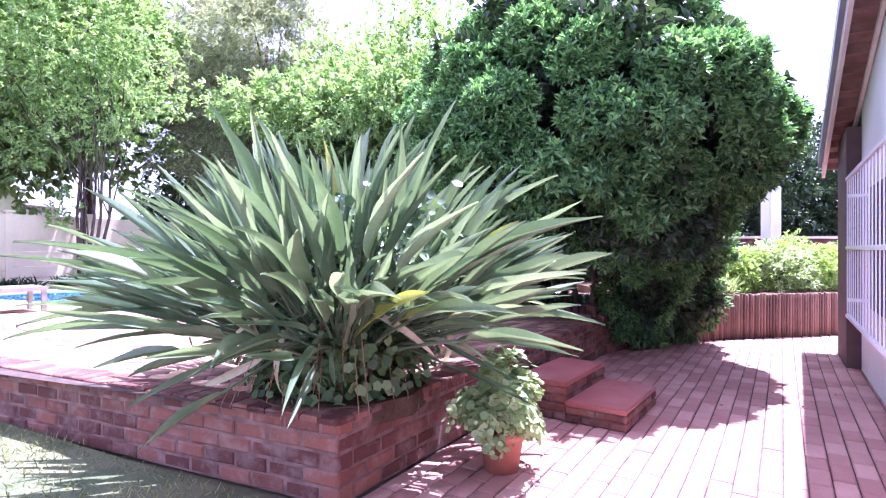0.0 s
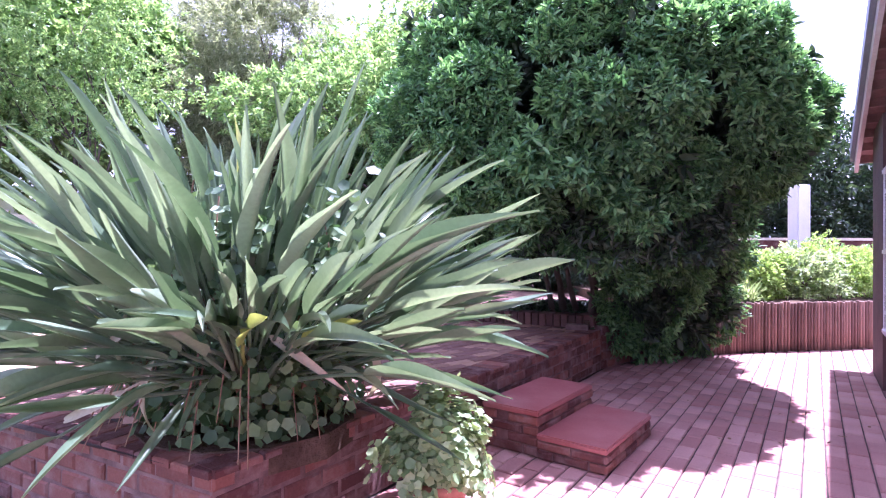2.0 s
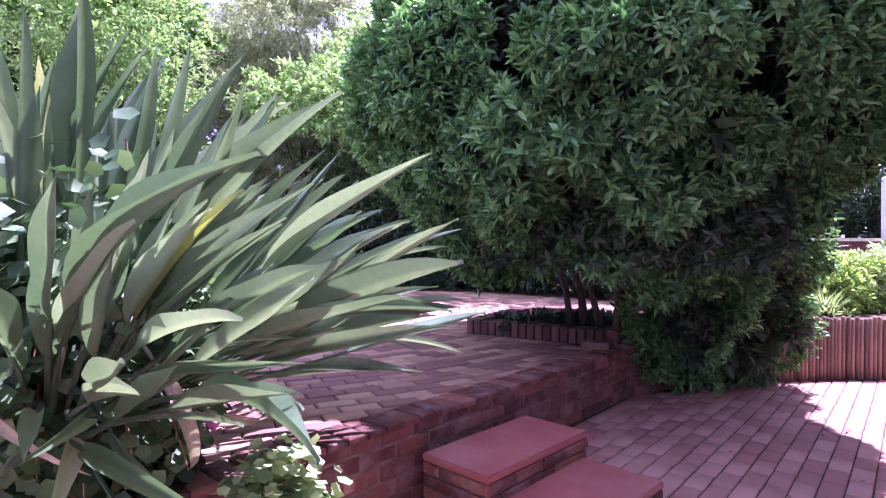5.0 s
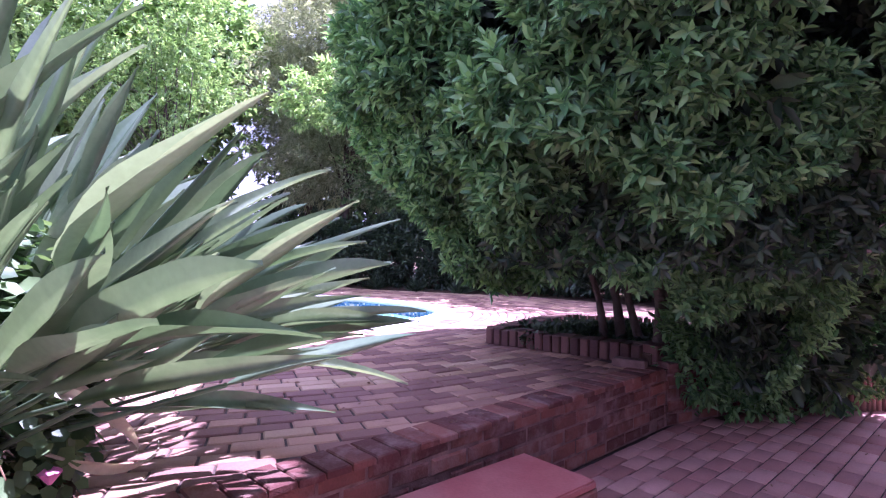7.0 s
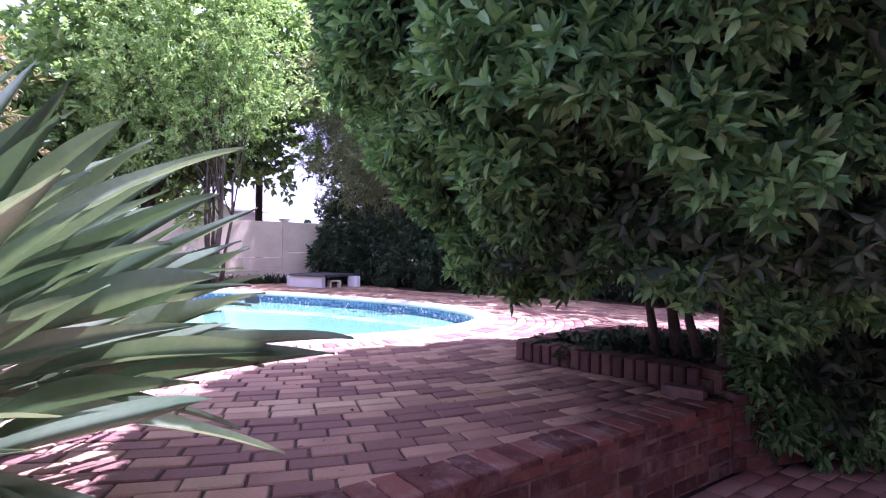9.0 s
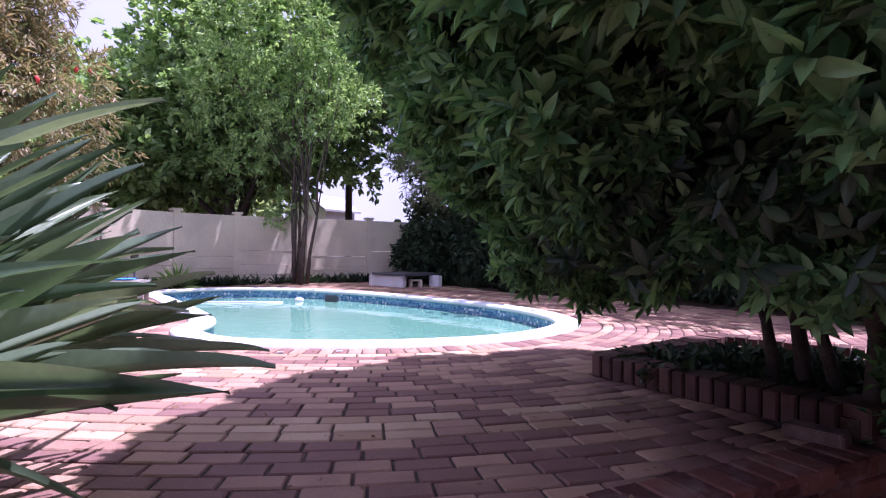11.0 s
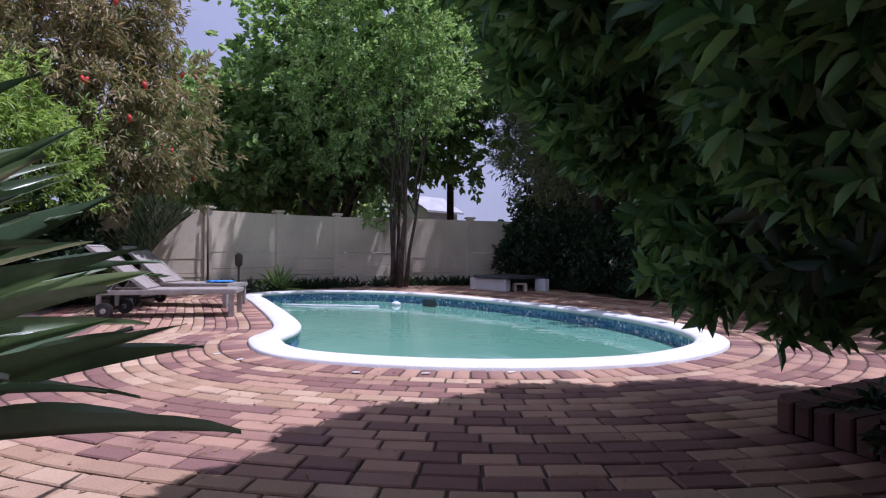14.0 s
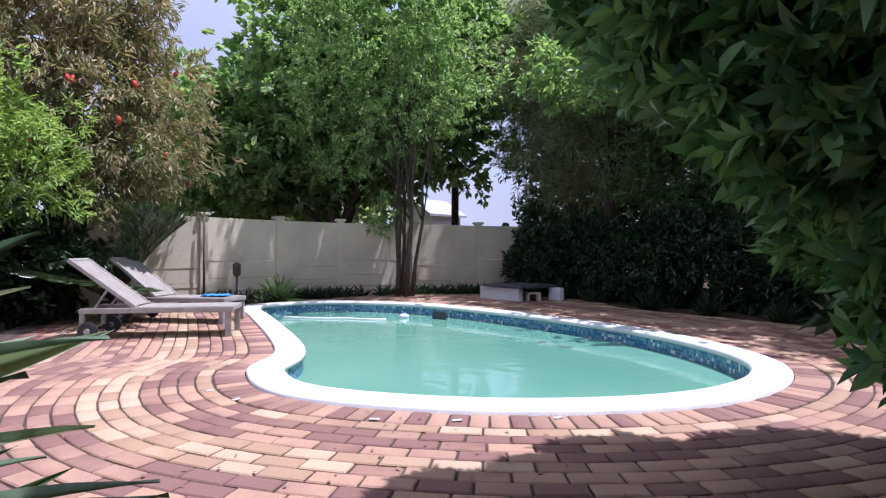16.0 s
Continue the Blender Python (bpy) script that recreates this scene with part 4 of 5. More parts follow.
rr = random.Random(21)
golden = math.pi * (3 - math.sqrt(5))
more_v, more_f = [], []
ALL = 640
for k in range(ALL):
    t = ((k * 0.618034) % 1.0)
    az = k * golden * 0.77 + rr.uniform(-0.25, 0.25)
    tilt = 0.03 + 1.33 * t ** 0.62 + rr.uniform(-0.09, 0.09)
    r0 = 0.04 + 0.22 * min(1, tilt / 1.4) * rr.uniform(0.3, 1.0)
    base = STREL_C + Vector((math.cos(az), math.sin(az))) * r0
    z = DECK + 0.02 + 0.42 * max(0, tilt - 0.55) * rr.uniform(0.55, 1.15)
    size = rr.uniform(0.80, 1.12) * (1.19 - 0.17 * t)
    if rr.random() < 0.05 and t > 0.5:
        tilt += rr.uniform(0.3, 0.7)
        size *= 0.8
        z += 0.15
    me = yellow if k in (37, 96, 161, 210, 233, 258, 281, 340, 411, 505) else rr.choice(variants)
    m = Matrix.Translation((base.x, base.y, z)) @ Matrix.Rotation(az, 4, "Z") @ Matrix.Rotation(tilt, 4, "Y") @ Matrix.Rotation(rr.uniform(-1.5, 1.5), 4, "Z") @ Matrix.Scale(size, 4)
    if k < 298:
        put("leaf", me, strel, m)
    else:
        n0 = len(more_v)
        more_v += [m @ q.co for q in me.vertices]
        more_f += [tuple(n0 + i for i in p.vertices) for p in me.polygons]
inner = put("inner_leaves", mesh_of("inner_leaves", more_v, more_f, M_LEAF_STREL, True), strel)
inner["kind"] = "stuff"
pale = [blade_mesh("dead_leaf", M_DEAD, 0.25, 0.34, 0.06, 1.3, 0.7, 200 + k, 0.8) for k in range(3)]
for k in range(11):
    az = rr.uniform(-3.0, 0.3)
    base = STREL_C + Vector((math.cos(az), math.sin(az))) * rr.uniform(0.3, 0.5)
    m = Matrix.Translation((base.x, base.y, DECK + rr.uniform(0.3, 0.75))) @ Matrix.Rotation(az, 4, "Z") @ Matrix.Rotation(rr.uniform(1.3, 2.2), 4, "Y") @ Matrix.Rotation(rr.uniform(-1.5, 1.5), 4, "Z") @ Matrix.Scale(rr.uniform(0.7, 1.0), 4)
    put("dead_leaf", pale[k % 3], strel, m, "pale dried curled leaf")
# old stalks and dead leaf bases at the foot
g = Geo()
for k in range(90):
    az = rr.uniform(0, 6.28)
    r0 = rr.uniform(0.05, 0.34)
    b = STREL_C + Vector((math.cos(az), math.sin(az))) * r0
    e = STREL_C + Vector((math.cos(az), math.sin(az))) * (r0 + rr.uniform(0.02, 0.2))
    g.tube([(b.x, b.y, DECK - 0.05), ((b.x + e.x) / 2, (b.y + e.y) / 2, DECK + 0.25), (e.x, e.y, DECK + rr.uniform(0.35, 0.75))], [0.014, 0.011, 0.006], 5)
g.make("rootstock", M_DRY, strel, "brown dried leaf stalks")
# soil pocket
sp = Geo().prism([(STREL_C.x + 0.52 * math.cos(a * 0.5236), STREL_C.y + 0.50 * math.sin(a * 0.5236)) for a in range(12)], DECK - 0.1, DECK + 0.012).make("soil_pocket", M_SOIL)
tagged(sp, "dark soil pocket at the terrace corner", "soil", kind="structure")


def lobed_leaves(name, pts, ways, size, mat, rng, parent, label=""):
    """Round five-lobed leaves, each a small fan."""
    n = len(pts)
    ways = unit(ways)
    side = unit(np.cross(ways, rng.normal(size=(n, 3))))
    fwd = np.cross(side, ways)
    k = 10
    ang = np.linspace(0, 2 * math.pi, k, endpoint=False)
    rad = np.where(np.arange(k) % 2 == 0, 1.0, 0.8)
    ring_p = pts[:, None] + size[:, None, None] * rad[None, :, None] * (np.cos(ang)[None, :, None] * side[:, None] + np.sin(ang)[None, :, None] * fwd[:, None]) + ways[:, None] * size[:, None, None] * 0.18
    v = np.concatenate([pts[:, None], ring_p], 1).reshape(-1, 3)
    b = np.arange(n)[:, None] * (k + 1)
    f = np.concatenate([np.concatenate([b, b + 1 + i, b + 1 + (i + 1) % k], 1) for i in range(k)], 0)
    return put(name, fast_mesh(name, v, f, mat), parent, None, label)


rng = np.random.default_rng(31)
ivy = thing("trailing_ivy", "ivy-leaved creeper scrambling through the clump and over the wall", "creeper", at=(STREL_C.x, STREL_C.y - 0.3, DECK))
n = 4300
d = unit(rng.normal(size=(n, 3)) * np.array([1, 1, 0.8]))
p = np.array([STREL_C.x, STREL_C.y, DECK + 0.42]) + d * np.array([0.58, 0.55, 0.60]) * rng.uniform(0.75, 1.1, (n, 1))
p = p[(p[:, 2] > DECK - 0.08)]
lobed_leaves("leaves", p, unit(p - np.array([STREL_C.x, STREL_C.y, DECK])) + rng.normal(size=p.shape) * 0.5 + [0, 0, 0.5], rng.uniform(0.016, 0.038, len(p)), M_LEAF_IVY, rng, ivy, "lobed mid-green leaves")
n = 420
s = rng.uniform(0, 1, n)
p = np.stack([-0.85 + 0.9 * s, 2.75 + 0.25 * np.abs(s - 0.4), DECK + rng.uniform(0.6, 1.0, n)], 1) + rng.normal(size=(n, 3)) * 0.10
lobed_leaves("upper_leaves", p, rng.normal(size=p.shape) * 0.6 + [0, -0.6, 0.8], rng.uniform(0.018, 0.035, n), M_LEAF_IVY, rng, ivy)
g = Geo()
rr = random.Random(14)
for k in range(26):
    az = rr.uniform(-2.9, -0.1)
    b = STREL_C + Vector((math.cos(az), math.sin(az))) * 0.35
    e = STREL_C + Vector((math.cos(az), math.sin(az))) * rr.uniform(0.5, 0.8)
    g.tube([(b.x, b.y, DECK + rr.uniform(0.2, 1.2)), ((b.x + e.x) / 2, (b.y + e.y) / 2, DECK + 0.45), (e.x, e.y, DECK + rr.uniform(0.0, 0.3))], [0.004, 0.004, 0.002], 4)
g.make("stem_tangle", M_DRY, ivy, "thin brown stems")
g = Geo()
for k in range(9):
    a = k * 0.7
    g.tube([(-0.02, 3.30, DECK + 0.20), (-0.02 + 0.02 * math.cos(a), 3.30 + 0.02 * math.sin(a), DECK + 0.235)], [0.006, 0.011], 5)
g.make("flower", M_PINK, ivy, "small pink flower head")

# ---- potted pelargonium ----
pot = thing("potted_pelargonium", "bushy pale green pelargonium in a terracotta pot on the paving", "potted plant", at=(0.33, 3.05, 0))
prof = [(0.0, 0.0), (0.095, 0.0), (0.125, 0.19), (0.145, 0.19), (0.148, 0.235), (0.128, 0.235), (0.12, 0.20), (0.0, 0.20)]
v, f = [], []
for k in range(24):
    a = 2 * math.pi * k / 24
    v += [(0.33 + r_ * math.cos(a), 3.05 + r_ * math.sin(a), z) for r_, z in prof]
for k in range(24):
    for i in range(len(prof) - 1):
        a, b = k * len(prof) + i, ((k + 1) % 24) * len(prof) + i
        f.append((a, b, b + 1, a + 1))
put("pot", mesh_of("pot", v, f, M_TERRA, True), pot, None, "terracotta pot")
rng = np.random.default_rng(5)
n = 2200
d = unit(rng.normal(size=(n, 3)))
p = np.array([0.35, 3.04, 0.37]) + d * np.array([0.21, 0.21, 0.22]) * rng.uniform(0.6, 1.12, (n, 1)) * (1 + 0.22 * np.sin(d[:, :1] * 5 + d[:, 2:] * 4))
t = rng.uniform(0, 1, 150)
p = np.concatenate([p[p[:, 2] > 0.04], np.stack([0.25 - 0.22 * t, 2.98 - 0.05 * t, 0.42 - 0.1 * t], 1) + rng.normal(size=(150, 3)) * 0.035,
                    np.stack([0.35 + rng.normal(size=150) * 0.05, 3.05 + rng.normal(size=150) * 0.05, rng.uniform(0.52, 0.68, 150)], 1)])
lobed_leaves("leaves", p, unit(p - [0.33, 3.05, 0.25]) + rng.normal(size=p.shape) * 0.45 + [0, 0, 0.5], rng.uniform(0.013, 0.028, len(p)), M_LEAF_POT, rng, pot, "small pale variegated leaves")


# ---- loungers ----
def lounger(m):
    """A sling sun lounger with raised back; its length runs along +x from the wheels, foot end at 0."""
    w = thing("sun_lounger", "weathered grey sling sun lounger with raised back and wheels", "sun lounger", "loungers by the pool")
    L, W = 1.95, 0.52
    for sy in (-1, 1):
        part("side_rail", box_bm((-0.76, sy * W / 2, 0.30), (1.52, 0.045, 0.055), 0.006), M_LOUNGE, w)
        part("leg", box_bm((-0.05, sy * (W / 2 - 0.005), 0.14), (0.06, 0.045, 0.28), 0.006), M_LOUNGE, w)
        part("leg", box_bm((-1.49, sy * (W / 2 - 0.005), 0.20), (0.05, 0.04, 0.2), 0.005), M_LOUNGE, w)
        bm = bmesh.new()
        bmesh.ops.create_cone(bm, segments=22, radius1=0.095, radius2=0.095, depth=0.05, cap_ends=True)
        bmesh.ops.bevel(bm, geom=[e for e in bm.edges if abs(e.verts[0].co.z - e.verts[1].co.z) < 1e-5], offset=0.012, segments=2, affect="EDGES")
        bmesh.ops.transform(bm, matrix=Matrix.Translation((-1.42, sy * (W / 2 + 0.04), 0.095)) @ Matrix.Rotation(math.pi / 2, 4, "X"), verts=bm.verts)
        wh = part("wheel", bm, M_RUBBER, w, "black wheel")
        bm = bmesh.new()
        bmesh.ops.create_cone(bm, segments=14, radius1=0.035, radius2=0.03, depth=0.062, cap_ends=True)
        bmesh.ops.transform(bm, matrix=Matrix.Translation((-1.42, sy * (W / 2 + 0.042), 0.095)) @ Matrix.Rotation(math.pi / 2, 4, "X"), verts=bm.verts)
        part("hub", bm, M_LOUNGE, wh)
    part("cross_bar", box_bm((-0.02, 0, 0.30), (0.045, W, 0.05), 0.006), M_LOUNGE, w)
    part("cross_bar", box_bm((-1.50, 0, 0.30), (0.045, W, 0.05), 0.006), M_LOUNGE, w)
    part("axle", box_bm((-1.42, 0, 0.095), (0.02, W, 0.02), 0.003), M_RUBBER, w)
    part("seat_sling", box_bm((-0.52, 0, 0.325), (0.98, W - 0.06, 0.012), 0.003), M_SLING, w, "beige sling fabric")
    a = radians(38)
    tilt = Matrix.Translation((-1.0, 0, 0.33)) @ Matrix.Rotation(a, 4, "Y")
    for sy in (-1, 1):
        part("back_rail", box_bm((-0.40, sy * (W / 2 - 0.045), 0), (0.82, 0.035, 0.04), 0.005, tilt), M_LOUNGE, w)
        part("back_strut", box_bm((-1.34, sy * (W / 2 - 0.05), 0.41), (0.32, 0.02, 0.02), 0.003, None, radians(-58)), M_LOUNGE, w)
    part("back_sling", box_bm((-0.41, 0, 0.006), (0.80, W - 0.12, 0.012), 0.003, tilt), M_SLING, w, "beige sling fabric")
    part("head_bar", box_bm((-0.81, 0, 0), (0.035, W - 0.08, 0.04), 0.005, tilt), M_LOUNGE, w)
    w.matrix_basis = m
    return w


def box_bm(c, size, ch, m=None, pitch=None):
    bm = bmesh.new()
    bmesh.ops.create_cube(bm, size=1.0)
    bmesh.ops.scale(bm, vec=size, verts=bm.verts)
    if ch:
        bmesh.ops.bevel(bm, geom=bm.edges[:], offset=ch, segments=2, affect="EDGES")
    if pitch is not None:
        bmesh.ops.transform(bm, matrix=Matrix.Rotation(pitch, 4, "Y"), verts=bm.verts)
    bmesh.ops.translate(bm, vec=c, verts=bm.verts)
    if m is not None:
        bmesh.ops.transform(bm, matrix=m, verts=bm.verts)
    return bm


lg = lounger(Matrix.Translation((-5.42, 7.29, DECK)) @ Matrix.Rotation(radians(54), 4, "Z"))
copy_thing(lg, Matrix.Translation((-6.42, 7.74, DECK)) @ Matrix.Rotation(radians(36), 4, "Z"))
tw = Geo()
rr = random.Random(2)
pts = []
for a in range(7):
    for b in range(5):
        pts.append(Vector((-0.42 + 0.055 * a, -0.14 + 0.06 * b, 0.335 + 0.022 * abs(math.sin(a * 1.7 + b * 1.3)))))
tw.v = [Matrix.Translation((-6.42, 7.74, DECK)) @ Matrix.Rotation(radians(36), 4, "Z") @ p for p in pts]
tw.f = [(a * 5 + b, a * 5 + b + 1, a * 5 + b + 6, a * 5 + b + 5) for a in range(6) for b in range(4)]
tow = tw.make("towel", M_TOWEL, None, "", True)
sm = tow.modifiers.new("thick", "SOLIDIFY")
sm.thickness = 0.008
tagged(tow, "crumpled bright blue cloth on the lounger", "towel")

# ---- low white fire place by the bed ----
br = thing("braai_plinth", "low white-painted masonry fire place with dark slab top", "fire place", at=(-5.7, 13.0, DECK))
K, KL, KR = Vector((-5.45, 12.72)), Vector((-6.48, 12.88)), Vector((-5.02, 13.50))
dl, dr = (KL - K), (KR - K)
al, ar = math.degrees(math.atan2(dl.y, dl.x)), math.degrees(math.atan2(dr.y, dr.x))
c = K.lerp(KL, 0.5) + Vector((0.02, 0.06))
Geo().box((c.x, c.y, DECK + 0.12), (dl.length, 0.12, 0.25), al).make("side_wall", M_PLASTER, br, "white painted side wall", bevel=0.01)
c = KR + dl * 0.1
Geo().box((c.x, c.y, DECK + 0.12), (dl.length * 0.28, 0.12, 0.25), al).make("side_wall", M_PLASTER, br, "", bevel=0.01)
c = KL + dr * 0.5
Geo().box((c.x, c.y, DECK + 0.12), (dr.length, 0.12, 0.25), ar).make("back_wall", M_PLASTER, br, "", bevel=0.01)
c = K + dl * 0.5 + dr * 0.5
Geo().box((c.x, c.y, DECK + 0.275), (dl.length * 1.02, dr.length * 1.1, 0.05), al).make("slab", M_SLATE, br, "dark slab top", bevel=0.01)
stl = thing("small_stool", "small pale stool under the slab", "stool", at=(-5.30, 13.02, DECK))
c = Vector((-5.34, 13.05))
Geo().box((c.x, c.y, DECK + 0.15), (0.24, 0.18, 0.03), ar).make("seat", M_FENCE, stl, "", bevel=0.006)
for sx in (-0.09, 0.09):
    Geo().box((c.x + sx, c.y + sx * 0.6, DECK + 0.07), (0.05, 0.12, 0.14), ar).make("leg", M_FENCE, stl, "", bevel=0.005)


# ---- plants along the boundary ----
def sword_plant(name, label, x, y, z, count, length, width, mat, seed, flat=0.2, spread=1.3):
    t = thing(name, label, "plant", at=(x, y, z))
    rng = np.random.default_rng(seed)
    az = rng.uniform(0, 6.283, count)
    el = rng.uniform(flat, spread, count)
    way = np.stack([np.cos(az) * np.cos(el), np.sin(az) * np.cos(el), np.sin(el)], 1)
    base = np.array([[x, y, z]]) + rng.normal(size=(count, 3)) * [0.04, 0.04, 0.01]
    put("leaves", leaves("leaves", base, way, length * rng.uniform(0.7, 1.1, count), np.full(count, width), mat, rng, 0.25, 0.18), t)
    return t


sword_plant("yucca", "spiky small yucca by the boundary wall", -8.85, 9.75, DECK, 70, 0.55, 0.04, M_LEAF_MID, 3, 0.1, 1.5)
# strap leaves along the wall foot
ag = thing("agapanthus_row", "low row of dark strap-leaved plants along the wall", "plants", kind="stuff", at=(-8.9, 10, DECK))
rng = np.random.default_rng(9)
line = [Vector((-9.05, 8.2)), Vector((-9.0, 10.0)), Vector((-8.8, 11.4)), Vector((-8.1, 12.8)), Vector((-7.2, 14.2))]
bs, ws = [], []
for p, q in zip(line, line[1:]):
    for k in range(int((q - p).length / 0.085)):
        c = p.lerp(q, rng.uniform()) + Vector((rng.normal() * 0.12, rng.normal() * 0.1))
        for _ in range(14):
            a, e = rng.uniform(0, 6.283), rng.uniform(0.5, 1.4)
            bs.append((c.x, c.y, DECK - 0.03))
            ws.append((math.cos(a) * math.cos(e), math.sin(a) * math.cos(e), math.sin(e)))
bs, ws = np.array(bs), np.array(ws)
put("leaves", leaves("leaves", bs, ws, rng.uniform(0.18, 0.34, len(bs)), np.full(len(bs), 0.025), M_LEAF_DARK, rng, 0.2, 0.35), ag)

# cycad behind the loungers
cy = thing("cycad", "dark spiky cycad behind the sun loungers", "cycad", at=(-8.0, 6.75, DECK))
rng = np.random.default_rng(12)
B, Wd = [], []
g = Geo()
for k in range(60):
    az, el = k * golden, 0.38 + 1.0 * ((k * 0.618) % 1)
    L = 1.4
    p0 = np.array([-8.0, 6.75, DECK + 0.22])
    pts = []
    for i in range(26):
        u = i / 25
        e2 = el - 0.45 * u
        p0 = p0 + np.array([math.cos(az) * math.cos(e2), math.sin(az) * math.cos(e2), math.sin(e2)]) * L / 26
        pts.append(tuple(p0))
        if i > 1:
            side = np.array([-math.sin(az), math.cos(az), 0])
            fw = np.array([math.cos(az) * math.cos(e2), math.sin(az) * math.cos(e2), math.sin(e2)])
            for sg in (-1, 1):
                B.append(p0)
                Wd.append(side * sg + fw * 1.1 + [0, 0, 0.25])
                B.append(p0 + fw * 0.04)
                Wd.append(side * sg + fw * 1.1 + [0, 0, 0.25])
    g.tube(pts, [0.012 - 0.0004 * i for i in range(26)], 4)
g.tube([(-8.0, 6.75, DECK - 0.1), (-8.0, 6.75, DECK + 0.24)], [0.22, 0.18], 10)
g.make("stem", M_BARK, cy)
B, Wd = np.array(B), np.array(Wd)
put("fronds", leaves("fronds", B, Wd, rng.uniform(0.13, 0.2, len(B)), np.full(len(B), 0.028), M_LEAF_CYCAD, rng, 0.1, 0.05), cy, None, "stiff dark fronds")


def tree(name, label, x, y, z, top, r0, blobs, shoots, per, length, width, mat, seed, category="tree", trunks=1, floor=None, spread=0.9, shell=(0.55, 1.05), lump=0.3, count=9, up=0.2):
    t = thing(name, label, category, at=(x, y, z))
    crown("crown", blobs, shoots, per, length, width, mat, seed, t, spread, shell, up, floor, "", lump)
    g = Geo()
    rr = random.Random(seed)
    for k in range(trunks):
        dx, dy = (rr.uniform(-0.22, 0.22), rr.uniform(-0.22, 0.22)) if trunks > 1 else (0, 0)
        limbs(g, (x + dx, y + dy, z - 0.05), (top[0] + dx * 3, top[1] + dy * 3, top[2]), r0, seed + k, blobs, count, 0.8)
    g.make("trunk", M_BARK, t, "", True)
    return t


# slender multi-stemmed tree in front of the wall
tree("slender_tree", "slender multi-stemmed tree before the boundary wall", -8.05, 12.15, DECK, (-7.9, 12.1, 5.2), 0.042,
     [(-8.2, 11.9, 6.2, 1.9, 1.9, 1.6), (-9.3, 11.2, 4.9, 1.2, 1.1, 0.9), (-7.2, 12.4, 4.9, 1.2, 1.1, 1.0), (-8.2, 12.0, 3.9, 1.1, 1.0, 0.7), (-7.6, 11.6, 7.9, 1.6, 1.6, 1.3), (-8.4, 11.9, 2.0, 0.3, 0.3, 0.45), (-9.1, 11.4, 3.3, 0.6, 0.6, 0.45)],
     3000, 9, 0.11, 0.045, M_LEAF_MID, 51, trunks=6, count=4, lump=0.45)
# large tree behind the wall
tree("street_tree", "large spreading green tree behind the boundary wall", -12.6, 13.6, 0, (-12.6, 13.6, 5.0), 0.26,
     [(-12.8, 13.4, 5.4, 2.9, 2.9, 2.1), (-14.3, 12.2, 4.4, 2.3, 2.2, 1.6), (-11.0, 15.2, 5.4, 2.6, 2.4, 2.1), (-12.0, 14.0, 7.6, 2.6, 2.6, 1.8), (-13.9, 13.4, 3.3, 2.2, 2.0, 0.8), (-10.2, 16.4, 7.4, 2.0, 2.0, 1.6)],
     6200, 9, 0.24, 0.15, M_LEAF_MID, 52, count=14, lump=0.4)
# bottlebrush
bb = tree("bottlebrush_tree", "drooping olive-brown bottlebrush tree with red flowers", -9.6, 6.3, DECK, (-9.5, 6.3, 3.8), 0.10,
     [(-9.5, 6.2, 4.2, 1.7, 1.7, 1.6), (-9.0, 7.0, 3.3, 1.3, 1.3, 1.5), (-9.9, 5.2, 3.6, 1.4, 1.4, 1.6), (-9.4, 6.6, 5.6, 1.4, 1.4, 1.2), (-9.3, 6.9, 2.5, 0.7, 0.7, 0.6)],
     4600, 10, 0.15, 0.03, M_LEAF_OLIVE, 53, trunks=2, up=-0.5, spread=0.7)
rng = np.random.default_rng(6)
fg = Geo().tube([(0, 0, 0), (0.02, 0, -0.05), (0.03, 0, -0.11)], [0.02, 0.035, 0.015], 6)
fl_me = mesh_of("flower", fg.v, fg.f, M_RED, True)
for k in range(26):
    d = unit(rng.normal(size=3))
    b = ((-9.3, 6.4, 4.0, 1.75, 1.75, 1.7), (-9.0, 7.0, 3.2, 1.35, 1.35, 1.4))[k % 2]
    put("flower", fl_me, bb, Matrix.Translation((b[0] + d[0] * b[3], b[1] + d[1] * b[4], b[2] + d[2] * b[5])) @ Matrix.Rotation(k * 0.9, 4, "Z"), "red bottlebrush flower spike")
tree("lime_shrub", "feathery lime green shrub beside the bottlebrush", -7.7, 4.6, DECK, (-7.7, 4.6, 2.6), 0.05,
     [(-7.7, 4.6, 2.9, 1.0, 1.0, 0.9), (-7.9, 5.5, 2.5, 0.8, 0.8, 0.8), (-7.4, 4.0, 2.4, 0.8, 0.8, 0.8)], 2200, 9, 0.12, 0.025, M_LEAF_LIME, 54, "shrub", 3, up=-0.1)
tree("dark_shrub", "dark leafy shrub under the bottlebrush", -8.7, 5.6, DECK, (-8.7, 5.6, 1.2), 0.04,
     [(-8.6, 5.7, 1.2, 0.8, 0.9, 0.8), (-8.3, 4.6, 1.0, 0.9, 0.9, 0.7), (-9.0, 5.6, 1.4, 0.6, 0.6, 0.6)], 1700, 8, 0.13, 0.06, M_LEAF_DARK, 55, "shrub", 2)
